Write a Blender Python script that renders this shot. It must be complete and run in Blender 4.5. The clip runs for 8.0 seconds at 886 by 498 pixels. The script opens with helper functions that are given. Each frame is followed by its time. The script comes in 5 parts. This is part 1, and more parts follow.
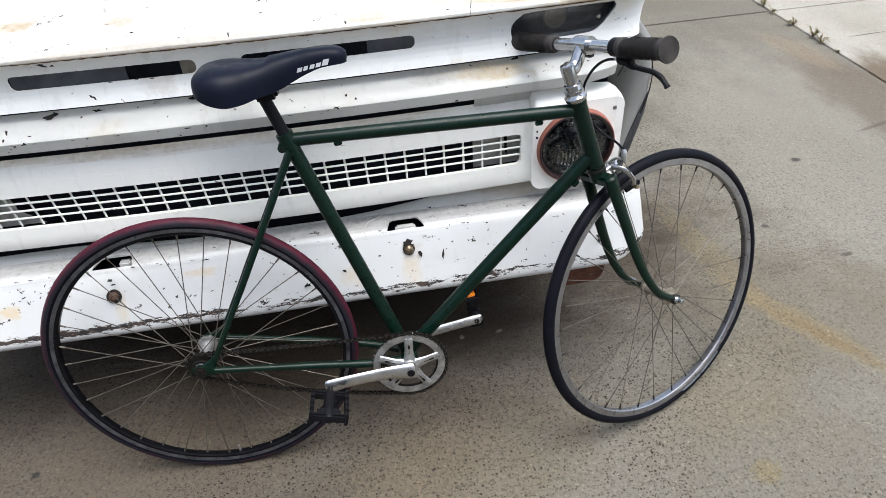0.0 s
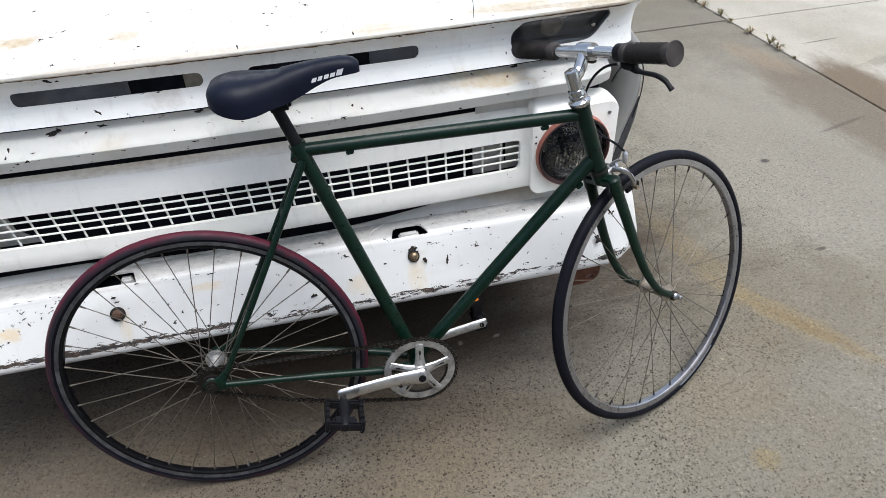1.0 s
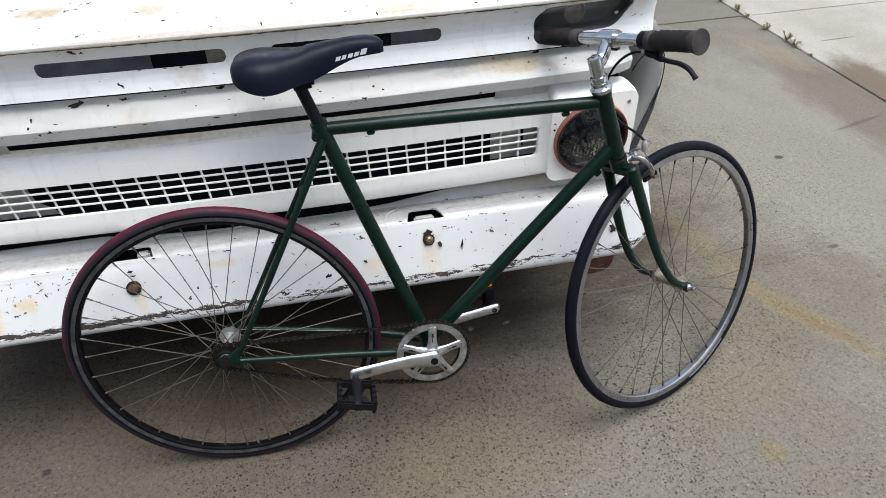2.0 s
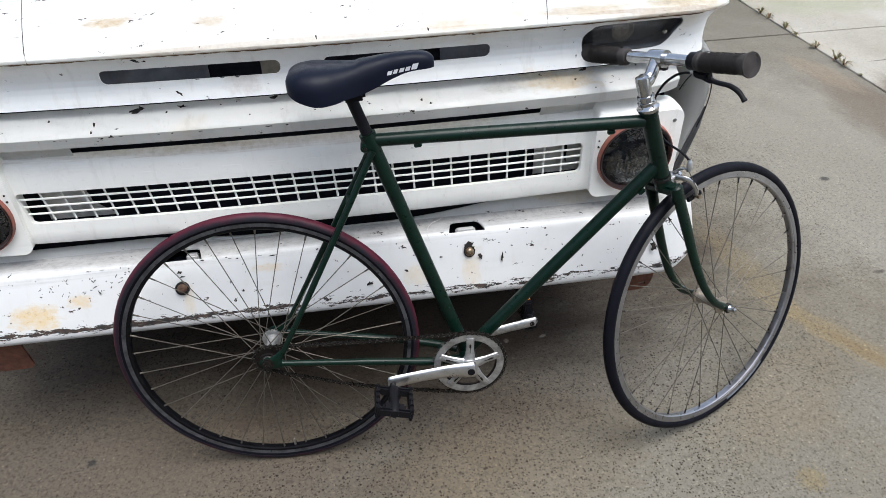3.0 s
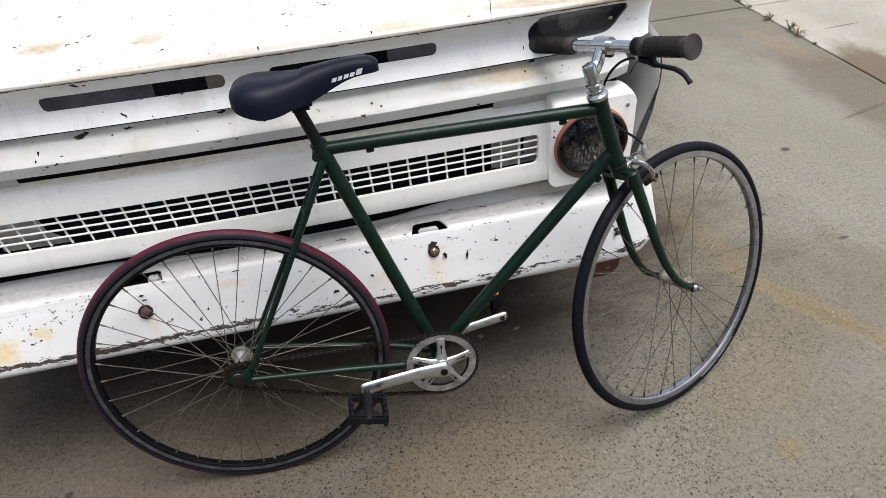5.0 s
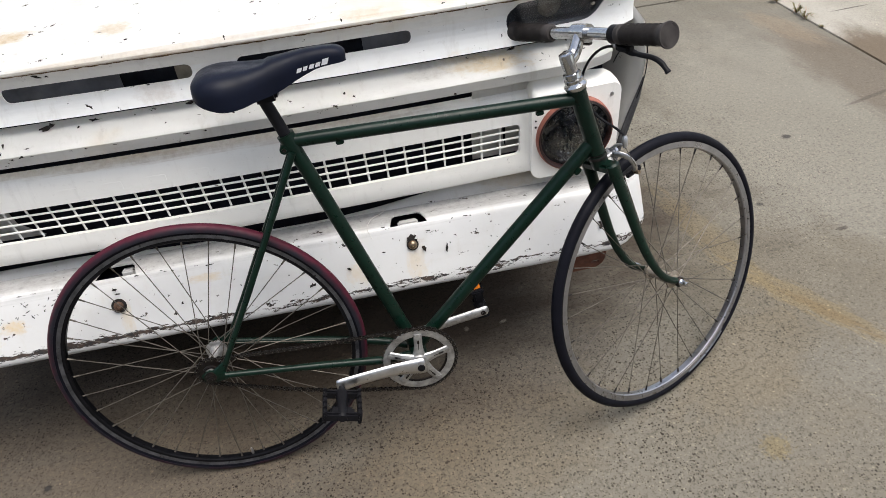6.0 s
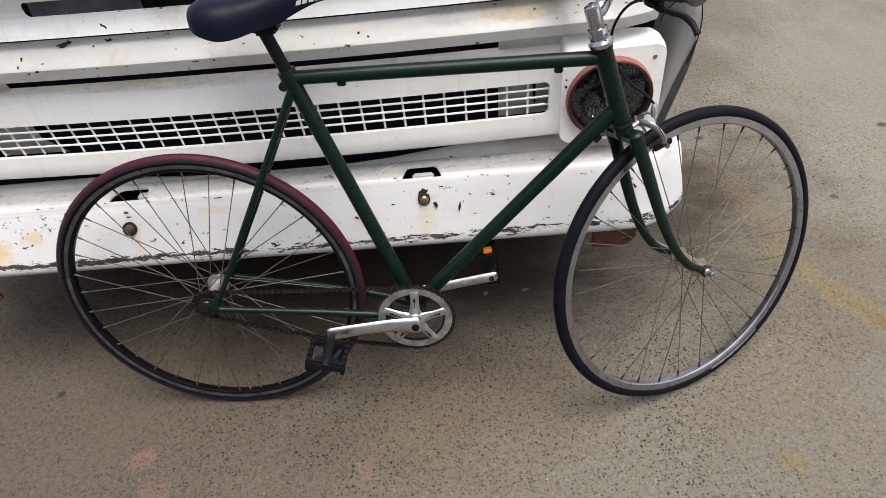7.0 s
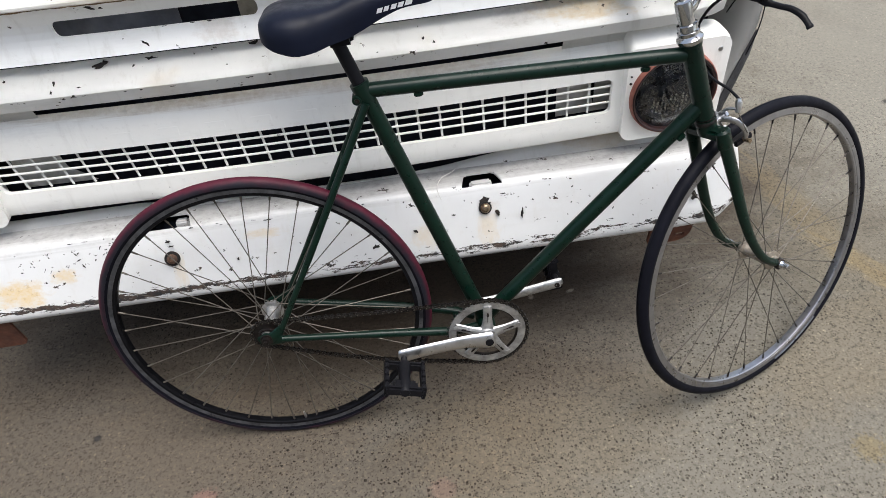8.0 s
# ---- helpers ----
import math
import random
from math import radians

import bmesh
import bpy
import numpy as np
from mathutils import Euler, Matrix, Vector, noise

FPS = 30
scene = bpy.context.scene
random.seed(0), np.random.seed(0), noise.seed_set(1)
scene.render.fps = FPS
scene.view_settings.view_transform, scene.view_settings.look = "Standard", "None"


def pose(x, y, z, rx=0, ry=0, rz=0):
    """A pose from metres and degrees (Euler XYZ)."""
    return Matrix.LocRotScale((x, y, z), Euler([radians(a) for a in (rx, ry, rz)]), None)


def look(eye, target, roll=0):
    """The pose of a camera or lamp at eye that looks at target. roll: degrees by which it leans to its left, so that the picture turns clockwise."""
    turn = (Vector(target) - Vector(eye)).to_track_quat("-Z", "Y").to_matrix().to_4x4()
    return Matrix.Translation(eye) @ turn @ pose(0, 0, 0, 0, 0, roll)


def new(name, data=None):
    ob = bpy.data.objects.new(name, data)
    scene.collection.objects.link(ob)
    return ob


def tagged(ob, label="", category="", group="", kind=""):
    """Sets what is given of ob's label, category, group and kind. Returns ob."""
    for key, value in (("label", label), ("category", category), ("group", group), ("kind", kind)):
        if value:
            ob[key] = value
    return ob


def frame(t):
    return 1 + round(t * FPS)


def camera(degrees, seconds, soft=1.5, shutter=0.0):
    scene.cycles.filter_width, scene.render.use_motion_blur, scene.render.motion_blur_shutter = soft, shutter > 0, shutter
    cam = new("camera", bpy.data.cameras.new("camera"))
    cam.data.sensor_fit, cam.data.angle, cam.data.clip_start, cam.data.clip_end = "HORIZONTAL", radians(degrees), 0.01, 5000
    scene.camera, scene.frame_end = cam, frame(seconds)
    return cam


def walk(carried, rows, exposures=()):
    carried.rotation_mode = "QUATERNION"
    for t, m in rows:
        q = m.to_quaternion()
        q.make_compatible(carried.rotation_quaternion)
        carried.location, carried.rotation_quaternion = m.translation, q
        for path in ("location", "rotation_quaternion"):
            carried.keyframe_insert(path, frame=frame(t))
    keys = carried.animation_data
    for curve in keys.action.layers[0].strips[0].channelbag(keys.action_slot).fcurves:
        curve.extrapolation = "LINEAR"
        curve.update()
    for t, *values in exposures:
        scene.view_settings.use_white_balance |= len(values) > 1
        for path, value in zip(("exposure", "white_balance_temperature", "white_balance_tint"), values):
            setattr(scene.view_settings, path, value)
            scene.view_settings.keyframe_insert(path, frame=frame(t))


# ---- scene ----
cam = camera(65.73, 8.0, soft=0.5)
EXPOSURES = [(0.0, 1.36, 6240, 8), (1.5, 1.26, 6220, 8), (3.0, 1.24, 6200, 8), (4.0, 1.23, 6300, 9), (5.5, 1.2, 6560, 9), (7.0, 1.19, 6680, 10), (8.0, 1.27, 6440, 9)]  # seconds, stops, kelvin, tint
PATH = [  # seconds, place, pitch, yaw, roll
    (0.0, 0.2260, -1.2335, 1.4353, -38.63, -8.49, -3.24),
    (0.2, 0.1926, -1.2371, 1.4295, -38.21, -9.69, -4.04),
    (0.3, 0.1771, -1.2386, 1.4272, -38.28, -10.20, -4.29),
    (0.5, 0.1508, -1.2399, 1.4251, -38.01, -11.89, -4.24),
    (0.7, 0.1327, -1.2398, 1.4300, -38.19, -12.74, -3.60),
    (0.8, 0.1261, -1.2396, 1.4341, -37.97, -12.36, -3.23),
    (1.0, 0.1157, -1.2387, 1.4390, -37.65, -12.94, -2.47),
    (1.2, 0.1069, -1.2371, 1.4372, -39.45, -12.23, -1.69),
    (1.3, 0.1029, -1.2363, 1.4353, -39.87, -14.06, -1.35),
    (1.5, 0.0957, -1.2355, 1.4308, -39.44, -13.08, -1.01),
    (1.7, 0.0901, -1.2409, 1.4279, -38.47, -12.94, -1.33),
    (2.8, 0.0780, -1.2488, 1.4450, -38.37, -10.20, 0.01),
    (3.0, 0.0653, -1.2512, 1.4485, -37.69, -9.12, -1.08),
    (3.2, 0.0696, -1.2486, 1.4492, -37.50, -10.18, -1.44),
    (3.3, 0.0733, -1.2465, 1.4492, -37.53, -10.57, -1.72),
    (3.5, 0.0776, -1.2439, 1.4499, -37.80, -10.65, -2.07),
    (3.7, 0.0769, -1.2466, 1.4527, -37.38, -10.78, -1.95),
    (3.8, 0.0761, -1.2488, 1.4543, -37.10, -10.30, -1.84),
    (4.0, 0.0740, -1.2515, 1.4560, -37.14, -10.09, -1.72),
    (4.2, 0.0723, -1.2487, 1.4509, -37.21, -12.18, -0.58),
    (5.3, 0.1194, -1.2403, 1.4562, -38.43, -10.53, -5.00),
    (5.5, 0.1204, -1.2315, 1.4494, -38.50, -10.71, -4.83),
    (5.7, 0.1354, -1.2252, 1.4455, -39.05, -11.11, -4.83),
    (5.8, 0.1506, -1.2237, 1.4447, -38.89, -10.26, -4.88),
    (6.0, 0.1925, -1.2224, 1.4444, -39.51, -9.64, -5.18),
    (6.2, 0.2436, -1.2213, 1.4442, -39.83, -7.79, -5.79),
    (6.3, 0.2698, -1.2202, 1.4439, -39.51, -6.81, -6.09),
    (6.5, 0.3175, -1.2152, 1.4419, -39.70, -4.75, -6.41),
    (6.7, 0.3522, -1.2059, 1.4227, -40.87, -2.79, -6.15),
    (6.8, 0.3636, -1.2004, 1.4078, -41.90, -1.68, -5.91),
    (7.0, 0.3730, -1.1903, 1.3904, -42.49, 0.44, -5.41),
    (7.1, 0.3685, -1.1864, 1.3913, -41.90, 2.84, -5.22),
    (7.2, 0.3560, -1.1826, 1.3935, -41.95, 2.76, -5.08),
    (7.3, 0.3371, -1.1782, 1.3962, -41.50, 3.06, -4.95),
    (7.4, 0.3136, -1.1723, 1.3984, -41.58, 1.83, -4.81),
    (7.5, 0.2869, -1.1640, 1.3993, -41.25, 0.39, -4.64),
    (7.6, 0.2585, -1.1527, 1.3992, -40.81, -1.77, -4.55),
    (7.7, 0.2290, -1.1389, 1.3989, -40.56, -2.45, -4.62),
    (7.8, 0.1986, -1.1230, 1.3985, -40.59, -2.79, -4.83),
    (7.9, 0.1676, -1.1059, 1.3980, -42.12, -3.56, -5.10),
    (8.0, 0.1363, -1.0882, 1.3975, -43.69, -5.04, -5.40),
]
walk(cam, [(t, pose(x, y, z, 90 + pitch, 0, yaw) @ pose(0, 0, 0, 0, 0, roll)) for t, x, y, z, pitch, yaw, roll in PATH], EXPOSURES)

# ---------------------------------------------------------------- light
world = bpy.data.worlds.new("overcast_sky")
scene.world = world
world.use_nodes = True
wt = world.node_tree
sky = wt.nodes.new("ShaderNodeTexSky")
sky.sky_type = "NISHITA"
sky.sun_disc = False
sky.sun_elevation, sky.sun_rotation = radians(72), radians(129)
sky.air_density, sky.dust_density = 1.0, 3.0
soft_sky = wt.nodes.new("ShaderNodeHueSaturation")
soft_sky.inputs["Saturation"].default_value = 0.6
wt.links.new(sky.outputs[0], soft_sky.inputs["Color"])
wt.links.new(soft_sky.outputs[0], wt.nodes["Background"].inputs[0])
wt.nodes["Background"].inputs[1].default_value = 0.115
sun = new("sun", bpy.data.lights.new("sun", "SUN"))
sun.data.energy, sun.data.angle, sun.data.color = 1.85, radians(50), (1.0, 0.97, 0.93)
sun.matrix_world = look((1.2, -1.2, 8), (0, 0, 0))


# ---------------------------------------------------------------- node helpers
def material(name):
    m = bpy.data.materials.new(name)
    m.use_nodes = True
    return m, m.node_tree, m.node_tree.nodes["Principled BSDF"]


def feed(nt, socket, value):
    if isinstance(value, bpy.types.NodeSocket):
        nt.links.new(value, socket)
    elif isinstance(value, (tuple, list)) and len(value) == 3 and socket.type == "RGBA":
        socket.default_value = (*value, 1)
    else:
        socket.default_value = value


def coords(nt, loc=(0, 0, 0), rot=(0, 0, 0), scale=(1, 1, 1)):
    tc = nt.nodes.new("ShaderNodeTexCoord")
    mp = nt.nodes.new("ShaderNodeMapping")
    mp.vector_type = "TEXTURE"
    mp.inputs["Location"].default_value, mp.inputs["Rotation"].default_value, mp.inputs["Scale"].default_value = loc, rot, scale
    nt.links.new(tc.outputs["Object"], mp.inputs["Vector"])
    return mp.outputs[0]


def noisy(nt, scale, detail=4.0, rough=0.6, vec=None, distort=0.0):
    n = nt.nodes.new("ShaderNodeTexNoise")
    n.inputs["Scale"].default_value, n.inputs["Detail"].default_value = scale, detail
    n.inputs["Roughness"].default_value, n.inputs["Distortion"].default_value = rough, distort
    nt.links.new(vec if vec else coords(nt), n.inputs["Vector"])
    return n.outputs["Fac"]


def cells(nt, scale, vec=None, out="Distance"):
    n = nt.nodes.new("ShaderNodeTexVoronoi")
    n.inputs["Scale"].default_value = scale
    nt.links.new(vec if vec else coords(nt), n.inputs["Vector"])
    return n.outputs[out]


def span(nt, value, a, b, c=0.0, d=1.0, smooth=False):
    n = nt.nodes.new("ShaderNodeMapRange")
    n.interpolation_type = "SMOOTHSTEP" if smooth else "LINEAR"
    feed(nt, n.inputs["Value"], value)
    for k, v in zip(("From Min", "From Max", "To Min", "To Max"), (a, b, c, d)):
        n.inputs[k].default_value = v
    return n.outputs[0]


def calc(nt, op, a, b=0.0):
    n = nt.nodes.new("ShaderNodeMath")
    n.operation = op
    feed(nt, n.inputs[0], a)
    feed(nt, n.inputs[1], b)
    return n.outputs[0]


def mix(nt, fac, a, b, blend="MIX"):
    n = nt.nodes.new("ShaderNodeMix")
    n.data_type, n.blend_type = "RGBA", blend
    feed(nt, n.inputs[0], fac)
    feed(nt, n.inputs[6], a)
    feed(nt, n.inputs[7], b)
    return n.outputs[2]


def bump(nt, bsdf, height, strength=0.2, dist=0.001):
    n = nt.nodes.new("ShaderNodeBump")
    n.inputs["Strength"].default_value, n.inputs["Distance"].default_value = strength, dist
    nt.links.new(height, n.inputs["Height"])
    nt.links.new(n.outputs[0], bsdf.inputs["Normal"])


def blob(nt, x, y, rx, ry, turn=0.0, ragged=0.5, edge=0.5, scale=3.0):
    """A ragged oval mask on the ground."""
    v = coords(nt, (x, y, 0), (0, 0, radians(turn)), (rx, ry, 1))
    length = nt.nodes.new("ShaderNodeVectorMath")
    length.operation = "LENGTH"
    nt.links.new(v, length.inputs[0])
    r = calc(nt, "ADD", length.outputs["Value"], calc(nt, "MULTIPLY", calc(nt, "SUBTRACT", noisy(nt, scale, 5, 0.65, v), 0.5), 2 * ragged))
    return span(nt, r, 1 - edge, 1 + edge * 0.3, 1, 0, True)


def plain(name, color, rough=0.5, metal=0.0, vary=0.12, scale=30.0, grain=400.0, relief=0.1, dirt=None, dirt_amount=0.3, coat=0.0, spec=0.5):
    """A surface with soft blotches, fine grain, uneven gloss and, where given, dirt."""
    m, nt, b = material(name)
    dark, light = tuple(c * (1 - vary) for c in color), tuple(min(1, c * (1 + vary)) for c in color)
    col = mix(nt, span(nt, noisy(nt, scale), 0.3, 0.7), dark, light)
    if dirt:
        col = mix(nt, span(nt, noisy(nt, scale * 0.4, 6, 0.7), 0.5, 0.75, 0, dirt_amount, True), col, dirt)
    feed(nt, b.inputs["Base Color"], col)
    feed(nt, b.inputs["Roughness"], span(nt, noisy(nt, scale * 1.7, 5), 0.3, 0.7, max(0.03, rough - 0.1), min(1, rough + 0.12)))
    b.inputs["Metallic"].default_value = metal
    b.inputs["Coat Weight"].default_value = coat
    b.inputs["Specular IOR Level"].default_value = spec
    bump(nt, b, noisy(nt, grain, 2), relief, 0.0006)
    return m


# ---------------------------------------------------------------- materials
def concrete(name, base, stains_and_tones, grit=1.0):
    m, nt, b = material(name)
    big = noisy(nt, 0.9, 6, 0.6)
    col = mix(nt, span(nt, big, 0.34, 0.66), (base[0] * 0.78, base[1] * 0.76, base[2] * 0.7), tuple(c * 1.16 for c in base))
    col = mix(nt, span(nt, noisy(nt, 2.1, 6, 0.65, coords(nt, (3.7, 1.2, 0))), 0.5, 0.75, 0, 0.4, True), col, (base[0] * 0.92, base[1] * 0.8, base[2] * 0.62))
    col = mix(nt, span(nt, noisy(nt, 7, 6, 0.7), 0.35, 0.7, 0, 0.35), col, tuple(c * 0.72 for c in base))
    # stains, and the truck's shade painted on the ground
    for x, y, rx, ry, turn, fray, colour, amount in stains_and_tones:
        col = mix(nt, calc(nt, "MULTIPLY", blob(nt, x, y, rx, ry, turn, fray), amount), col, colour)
    # exposed grit: small dark stones of uneven outline in the paste
    ragged = nt.nodes.new("ShaderNodeVectorMath")
    ragged.operation = "MULTIPLY_ADD"
    wob = nt.nodes.new("ShaderNodeTexNoise")
    wob.inputs["Scale"].default_value, wob.inputs["Detail"].default_value = 240, 3
    nt.links.new(coords(nt), wob.inputs["Vector"])
    nt.links.new(wob.outputs["Color"], ragged.inputs[0])
    ragged.inputs[1].default_value = (0.004, 0.004, 0.004)
    nt.links.new(coords(nt), ragged.inputs[2])
    worn = span(nt, noisy(nt, 1.6, 6, 0.65), 0.36, 0.62, 0.12 * grit, grit)
    # the skin is whole and smooth further out on the drive
    axes = nt.nodes.new("ShaderNodeSeparateXYZ")
    nt.links.new(coords(nt), axes.inputs[0])
    reach = calc(nt, "ADD", axes.outputs[0], calc(nt, "MULTIPLY", noisy(nt, 1.1, 5, 0.6), 1.2))
    whole = span(nt, reach, 1.9, 2.9, grit, 0.55 * grit, True)
    worn = calc(nt, "MULTIPLY", worn, span(nt, reach, 1.9, 2.9, 1.0, 0.35, True))
    stones = None
    for scale, share, most in ((82, 0.7, 0.32), (130, 0.54, 0.4), (200, 0.46, 0.46)):
        near, tint = cells(nt, scale, ragged.outputs[0]), cells(nt, scale, ragged.outputs[0], "Color")
        sep = nt.nodes.new("ShaderNodeSeparateColor")
        nt.links.new(tint, sep.inputs[0])
        inside = calc(nt, "LESS_THAN", near, calc(nt, "MULTIPLY", sep.outputs[0], most))
        darks = calc(nt, "MULTIPLY", inside, calc(nt, "GREATER_THAN", sep.outputs[1], share))
        lights = calc(nt, "MULTIPLY", inside, calc(nt, "LESS_THAN", sep.outputs[1], 0.05))
        stone = mix(nt, sep.outputs[2], (0.13, 0.115, 0.105), (0.42, 0.35, 0.29))
        col = mix(nt, calc(nt, "MULTIPLY", darks, worn), col, stone, "MULTIPLY")
        col = mix(nt, calc(nt, "MULTIPLY", lights, 0.5), col, (1.9, 1.85, 1.75), "MULTIPLY")
        stones = near
    grain = calc(nt, "MULTIPLY", span(nt, noisy(nt, 2.7, 5, 0.6), 0.3, 0.62, 0.55, 1.0), whole)
    col = mix(nt, calc(nt, "MULTIPLY", span(nt, noisy(nt, 75, 3, 0.6), 0.53, 0.66, 0, 0.5), grain), col, (0.25, 0.24, 0.22), "MULTIPLY")
    col = mix(nt, calc(nt, "MULTIPLY", span(nt, noisy(nt, 130, 2, 0.6), 0.54, 0.67, 0, 0.5), grain), col, (0.25, 0.24, 0.22), "MULTIPLY")
    col = mix(nt, calc(nt, "MULTIPLY", span(nt, noisy(nt, 100, 3, 0.6, coords(nt, (0.3, 0.7, 0))), 0.55, 0.66, 0, 0.5), whole), col, (1.55, 1.5, 1.4), "MULTIPLY")
    feed(nt, b.inputs["Base Color"], col)
    b.inputs["Roughness"].default_value = 0.9
    b.inputs["Specular IOR Level"].default_value = 0.25
    h = calc(nt, "ADD", noisy(nt, 220, 4, 0.7), calc(nt, "MULTIPLY", stones, -0.6))
    bump(nt, b, h, 0.5, 0.0015)
    return m


def truck_paint(name, base=(0.8, 0.795, 0.77), edge=None, chips=0.64, rust=0.5, stains_and_tones=(), soil=1.0):
    """Chalky old white paint: yellowed patches, grime, flaked spots. edge: z of a knocked edge that has lost its paint in a ragged line."""
    m, nt, b = material(name)
    col = mix(nt, span(nt, noisy(nt, 5, 5), 0.35, 0.7), tuple(c * 0.93 for c in base), base)
    col = mix(nt, span(nt, noisy(nt, 2.6, 5, 0.6), 0.56, 0.74, 0, rust, True), col, (0.6, 0.46, 0.26))
    col = mix(nt, span(nt, noisy(nt, 11, 7, 0.75), 0.55, 0.8, 0, 0.3 * soil), col, (0.42, 0.4, 0.37))
    col = mix(nt, span(nt, noisy(nt, 60, 4, 0.7), 0.6, 0.78, 0, 0.35), col, (0.5, 0.47, 0.42))
    drips = noisy(nt, 22, 5, 0.65, coords(nt, scale=(0.5, 1, 4.0)))
    col = mix(nt, span(nt, drips, 0.54, 0.76, 0, 0.3 * soil, True), col, (0.46, 0.43, 0.38))
    wiped = noisy(nt, 9, 6, 0.7, coords(nt, (2.0, 0, 0), scale=(3.0, 1, 0.5)))
    col = mix(nt, span(nt, wiped, 0.53, 0.74, 0, 0.35 * soil, True), col, (0.5, 0.485, 0.46))
    for place, size, colour, amount in stains_and_tones:
        v = coords(nt, place, (0, 0, 0), size)
        length = nt.nodes.new("ShaderNodeVectorMath")
        length.operation = "LENGTH"
        nt.links.new(v, length.inputs[0])
        r = calc(nt, "ADD", length.outputs["Value"], calc(nt, "MULTIPLY", calc(nt, "SUBTRACT", noisy(nt, 2.2, 6, 0.7, v), 0.5), 1.8))
        fleck = noisy(nt, 70, 5, 0.7)
        col = mix(nt, calc(nt, "MULTIPLY", span(nt, r, 0.35, 1.0, amount, 0, True), span(nt, fleck, 0.36, 0.58, 0.6, 1.0)), col, mix(nt, span(nt, fleck, 0.57, 0.68), colour, tuple(c * 0.66 for c in colour)))
    hole = span(nt, noisy(nt, 34, 5, 0.72, coords(nt, scale=(1.3, 1, 0.8))), chips, chips + 0.015)
    if edge is not None:
        sep = nt.nodes.new("ShaderNodeSeparateXYZ")
        nt.links.new(coords(nt), sep.inputs[0])
        near = span(nt, calc(nt, "ABSOLUTE", calc(nt, "SUBTRACT", sep.outputs[2], edge)), 0.0, 0.026, 0.2, -0.11)
        streak = noisy(nt, 46, 7, 0.78, coords(nt, scale=(2.6, 1, 0.55)))
        hole = calc(nt, "MAXIMUM", hole, span(nt, calc(nt, "ADD", streak, near), 0.64, 0.655))
    bare = mix(nt, span(nt, noisy(nt, 90, 3), 0.4, 0.62), (0.012, 0.011, 0.011), (0.055, 0.034, 0.023))
    feed(nt, b.inputs["Base Color"], mix(nt, hole, col, bare))
    feed(nt, b.inputs["Roughness"], calc(nt, "ADD", span(nt, noisy(nt, 14, 5), 0.3, 0.7, 0.3, 0.55), calc(nt, "MULTIPLY", hole, 0.3)))
    h = calc(nt, "ADD", calc(nt, "MULTIPLY", noisy(nt, 9, 4), 1.5), calc(nt, "ADD", calc(nt, "MULTIPLY", hole, -0.5), calc(nt, "MULTIPLY", noisy(nt, 300, 2), 0.12)))
    bump(nt, b, h, 0.25, 0.0012)
    return m


def glass(name, tint=(1, 1, 1), rough=0.03):
    m, nt, b = material(name)
    feed(nt, b.inputs["Base Color"], tint)
    feed(nt, b.inputs["Roughness"], span(nt, noisy(nt, 40, 5), 0.4, 0.75, rough, rough + 0.06))
    b.inputs["Transmission Weight"].default_value = 1.0
    b.inputs["IOR"].default_value = 1.45
    return m


rust_wash, ochre_wash, pink_wash, damp, oil = (0.165, 0.122, 0.058), (0.16, 0.115, 0.035), (0.165, 0.085, 0.072), (0.1, 0.082, 0.066), (0.02, 0.019, 0.018)
SOIL_AND_SHADE = (  # wide stains and shade: place, half sizes, turn, fray, colour, amount; under-truck shade last
    # brown dirt with the left side's dimmer light painted in
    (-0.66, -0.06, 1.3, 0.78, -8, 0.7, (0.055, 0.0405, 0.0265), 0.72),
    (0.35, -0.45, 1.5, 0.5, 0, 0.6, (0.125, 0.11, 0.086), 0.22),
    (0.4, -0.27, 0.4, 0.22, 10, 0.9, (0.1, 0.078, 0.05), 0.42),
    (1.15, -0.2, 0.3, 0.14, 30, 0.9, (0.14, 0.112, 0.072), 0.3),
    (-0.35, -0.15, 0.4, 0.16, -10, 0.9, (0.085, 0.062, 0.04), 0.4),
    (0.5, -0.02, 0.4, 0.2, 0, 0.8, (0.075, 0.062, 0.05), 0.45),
    # more of the left side's dimness, as colour
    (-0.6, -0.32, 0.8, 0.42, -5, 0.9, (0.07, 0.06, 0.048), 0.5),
    (2.15, 0.75, 0.75, 1.1, 8, 0.8, (0.2, 0.187, 0.158), 0.55),
    (1.5, 0.05, 0.5, 0.3, -20, 1.1, (0.095, 0.078, 0.052), 0.35),
    # shade beneath bumper and engine, painted as a dark brown oval
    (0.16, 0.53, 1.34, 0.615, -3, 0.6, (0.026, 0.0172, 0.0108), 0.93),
)
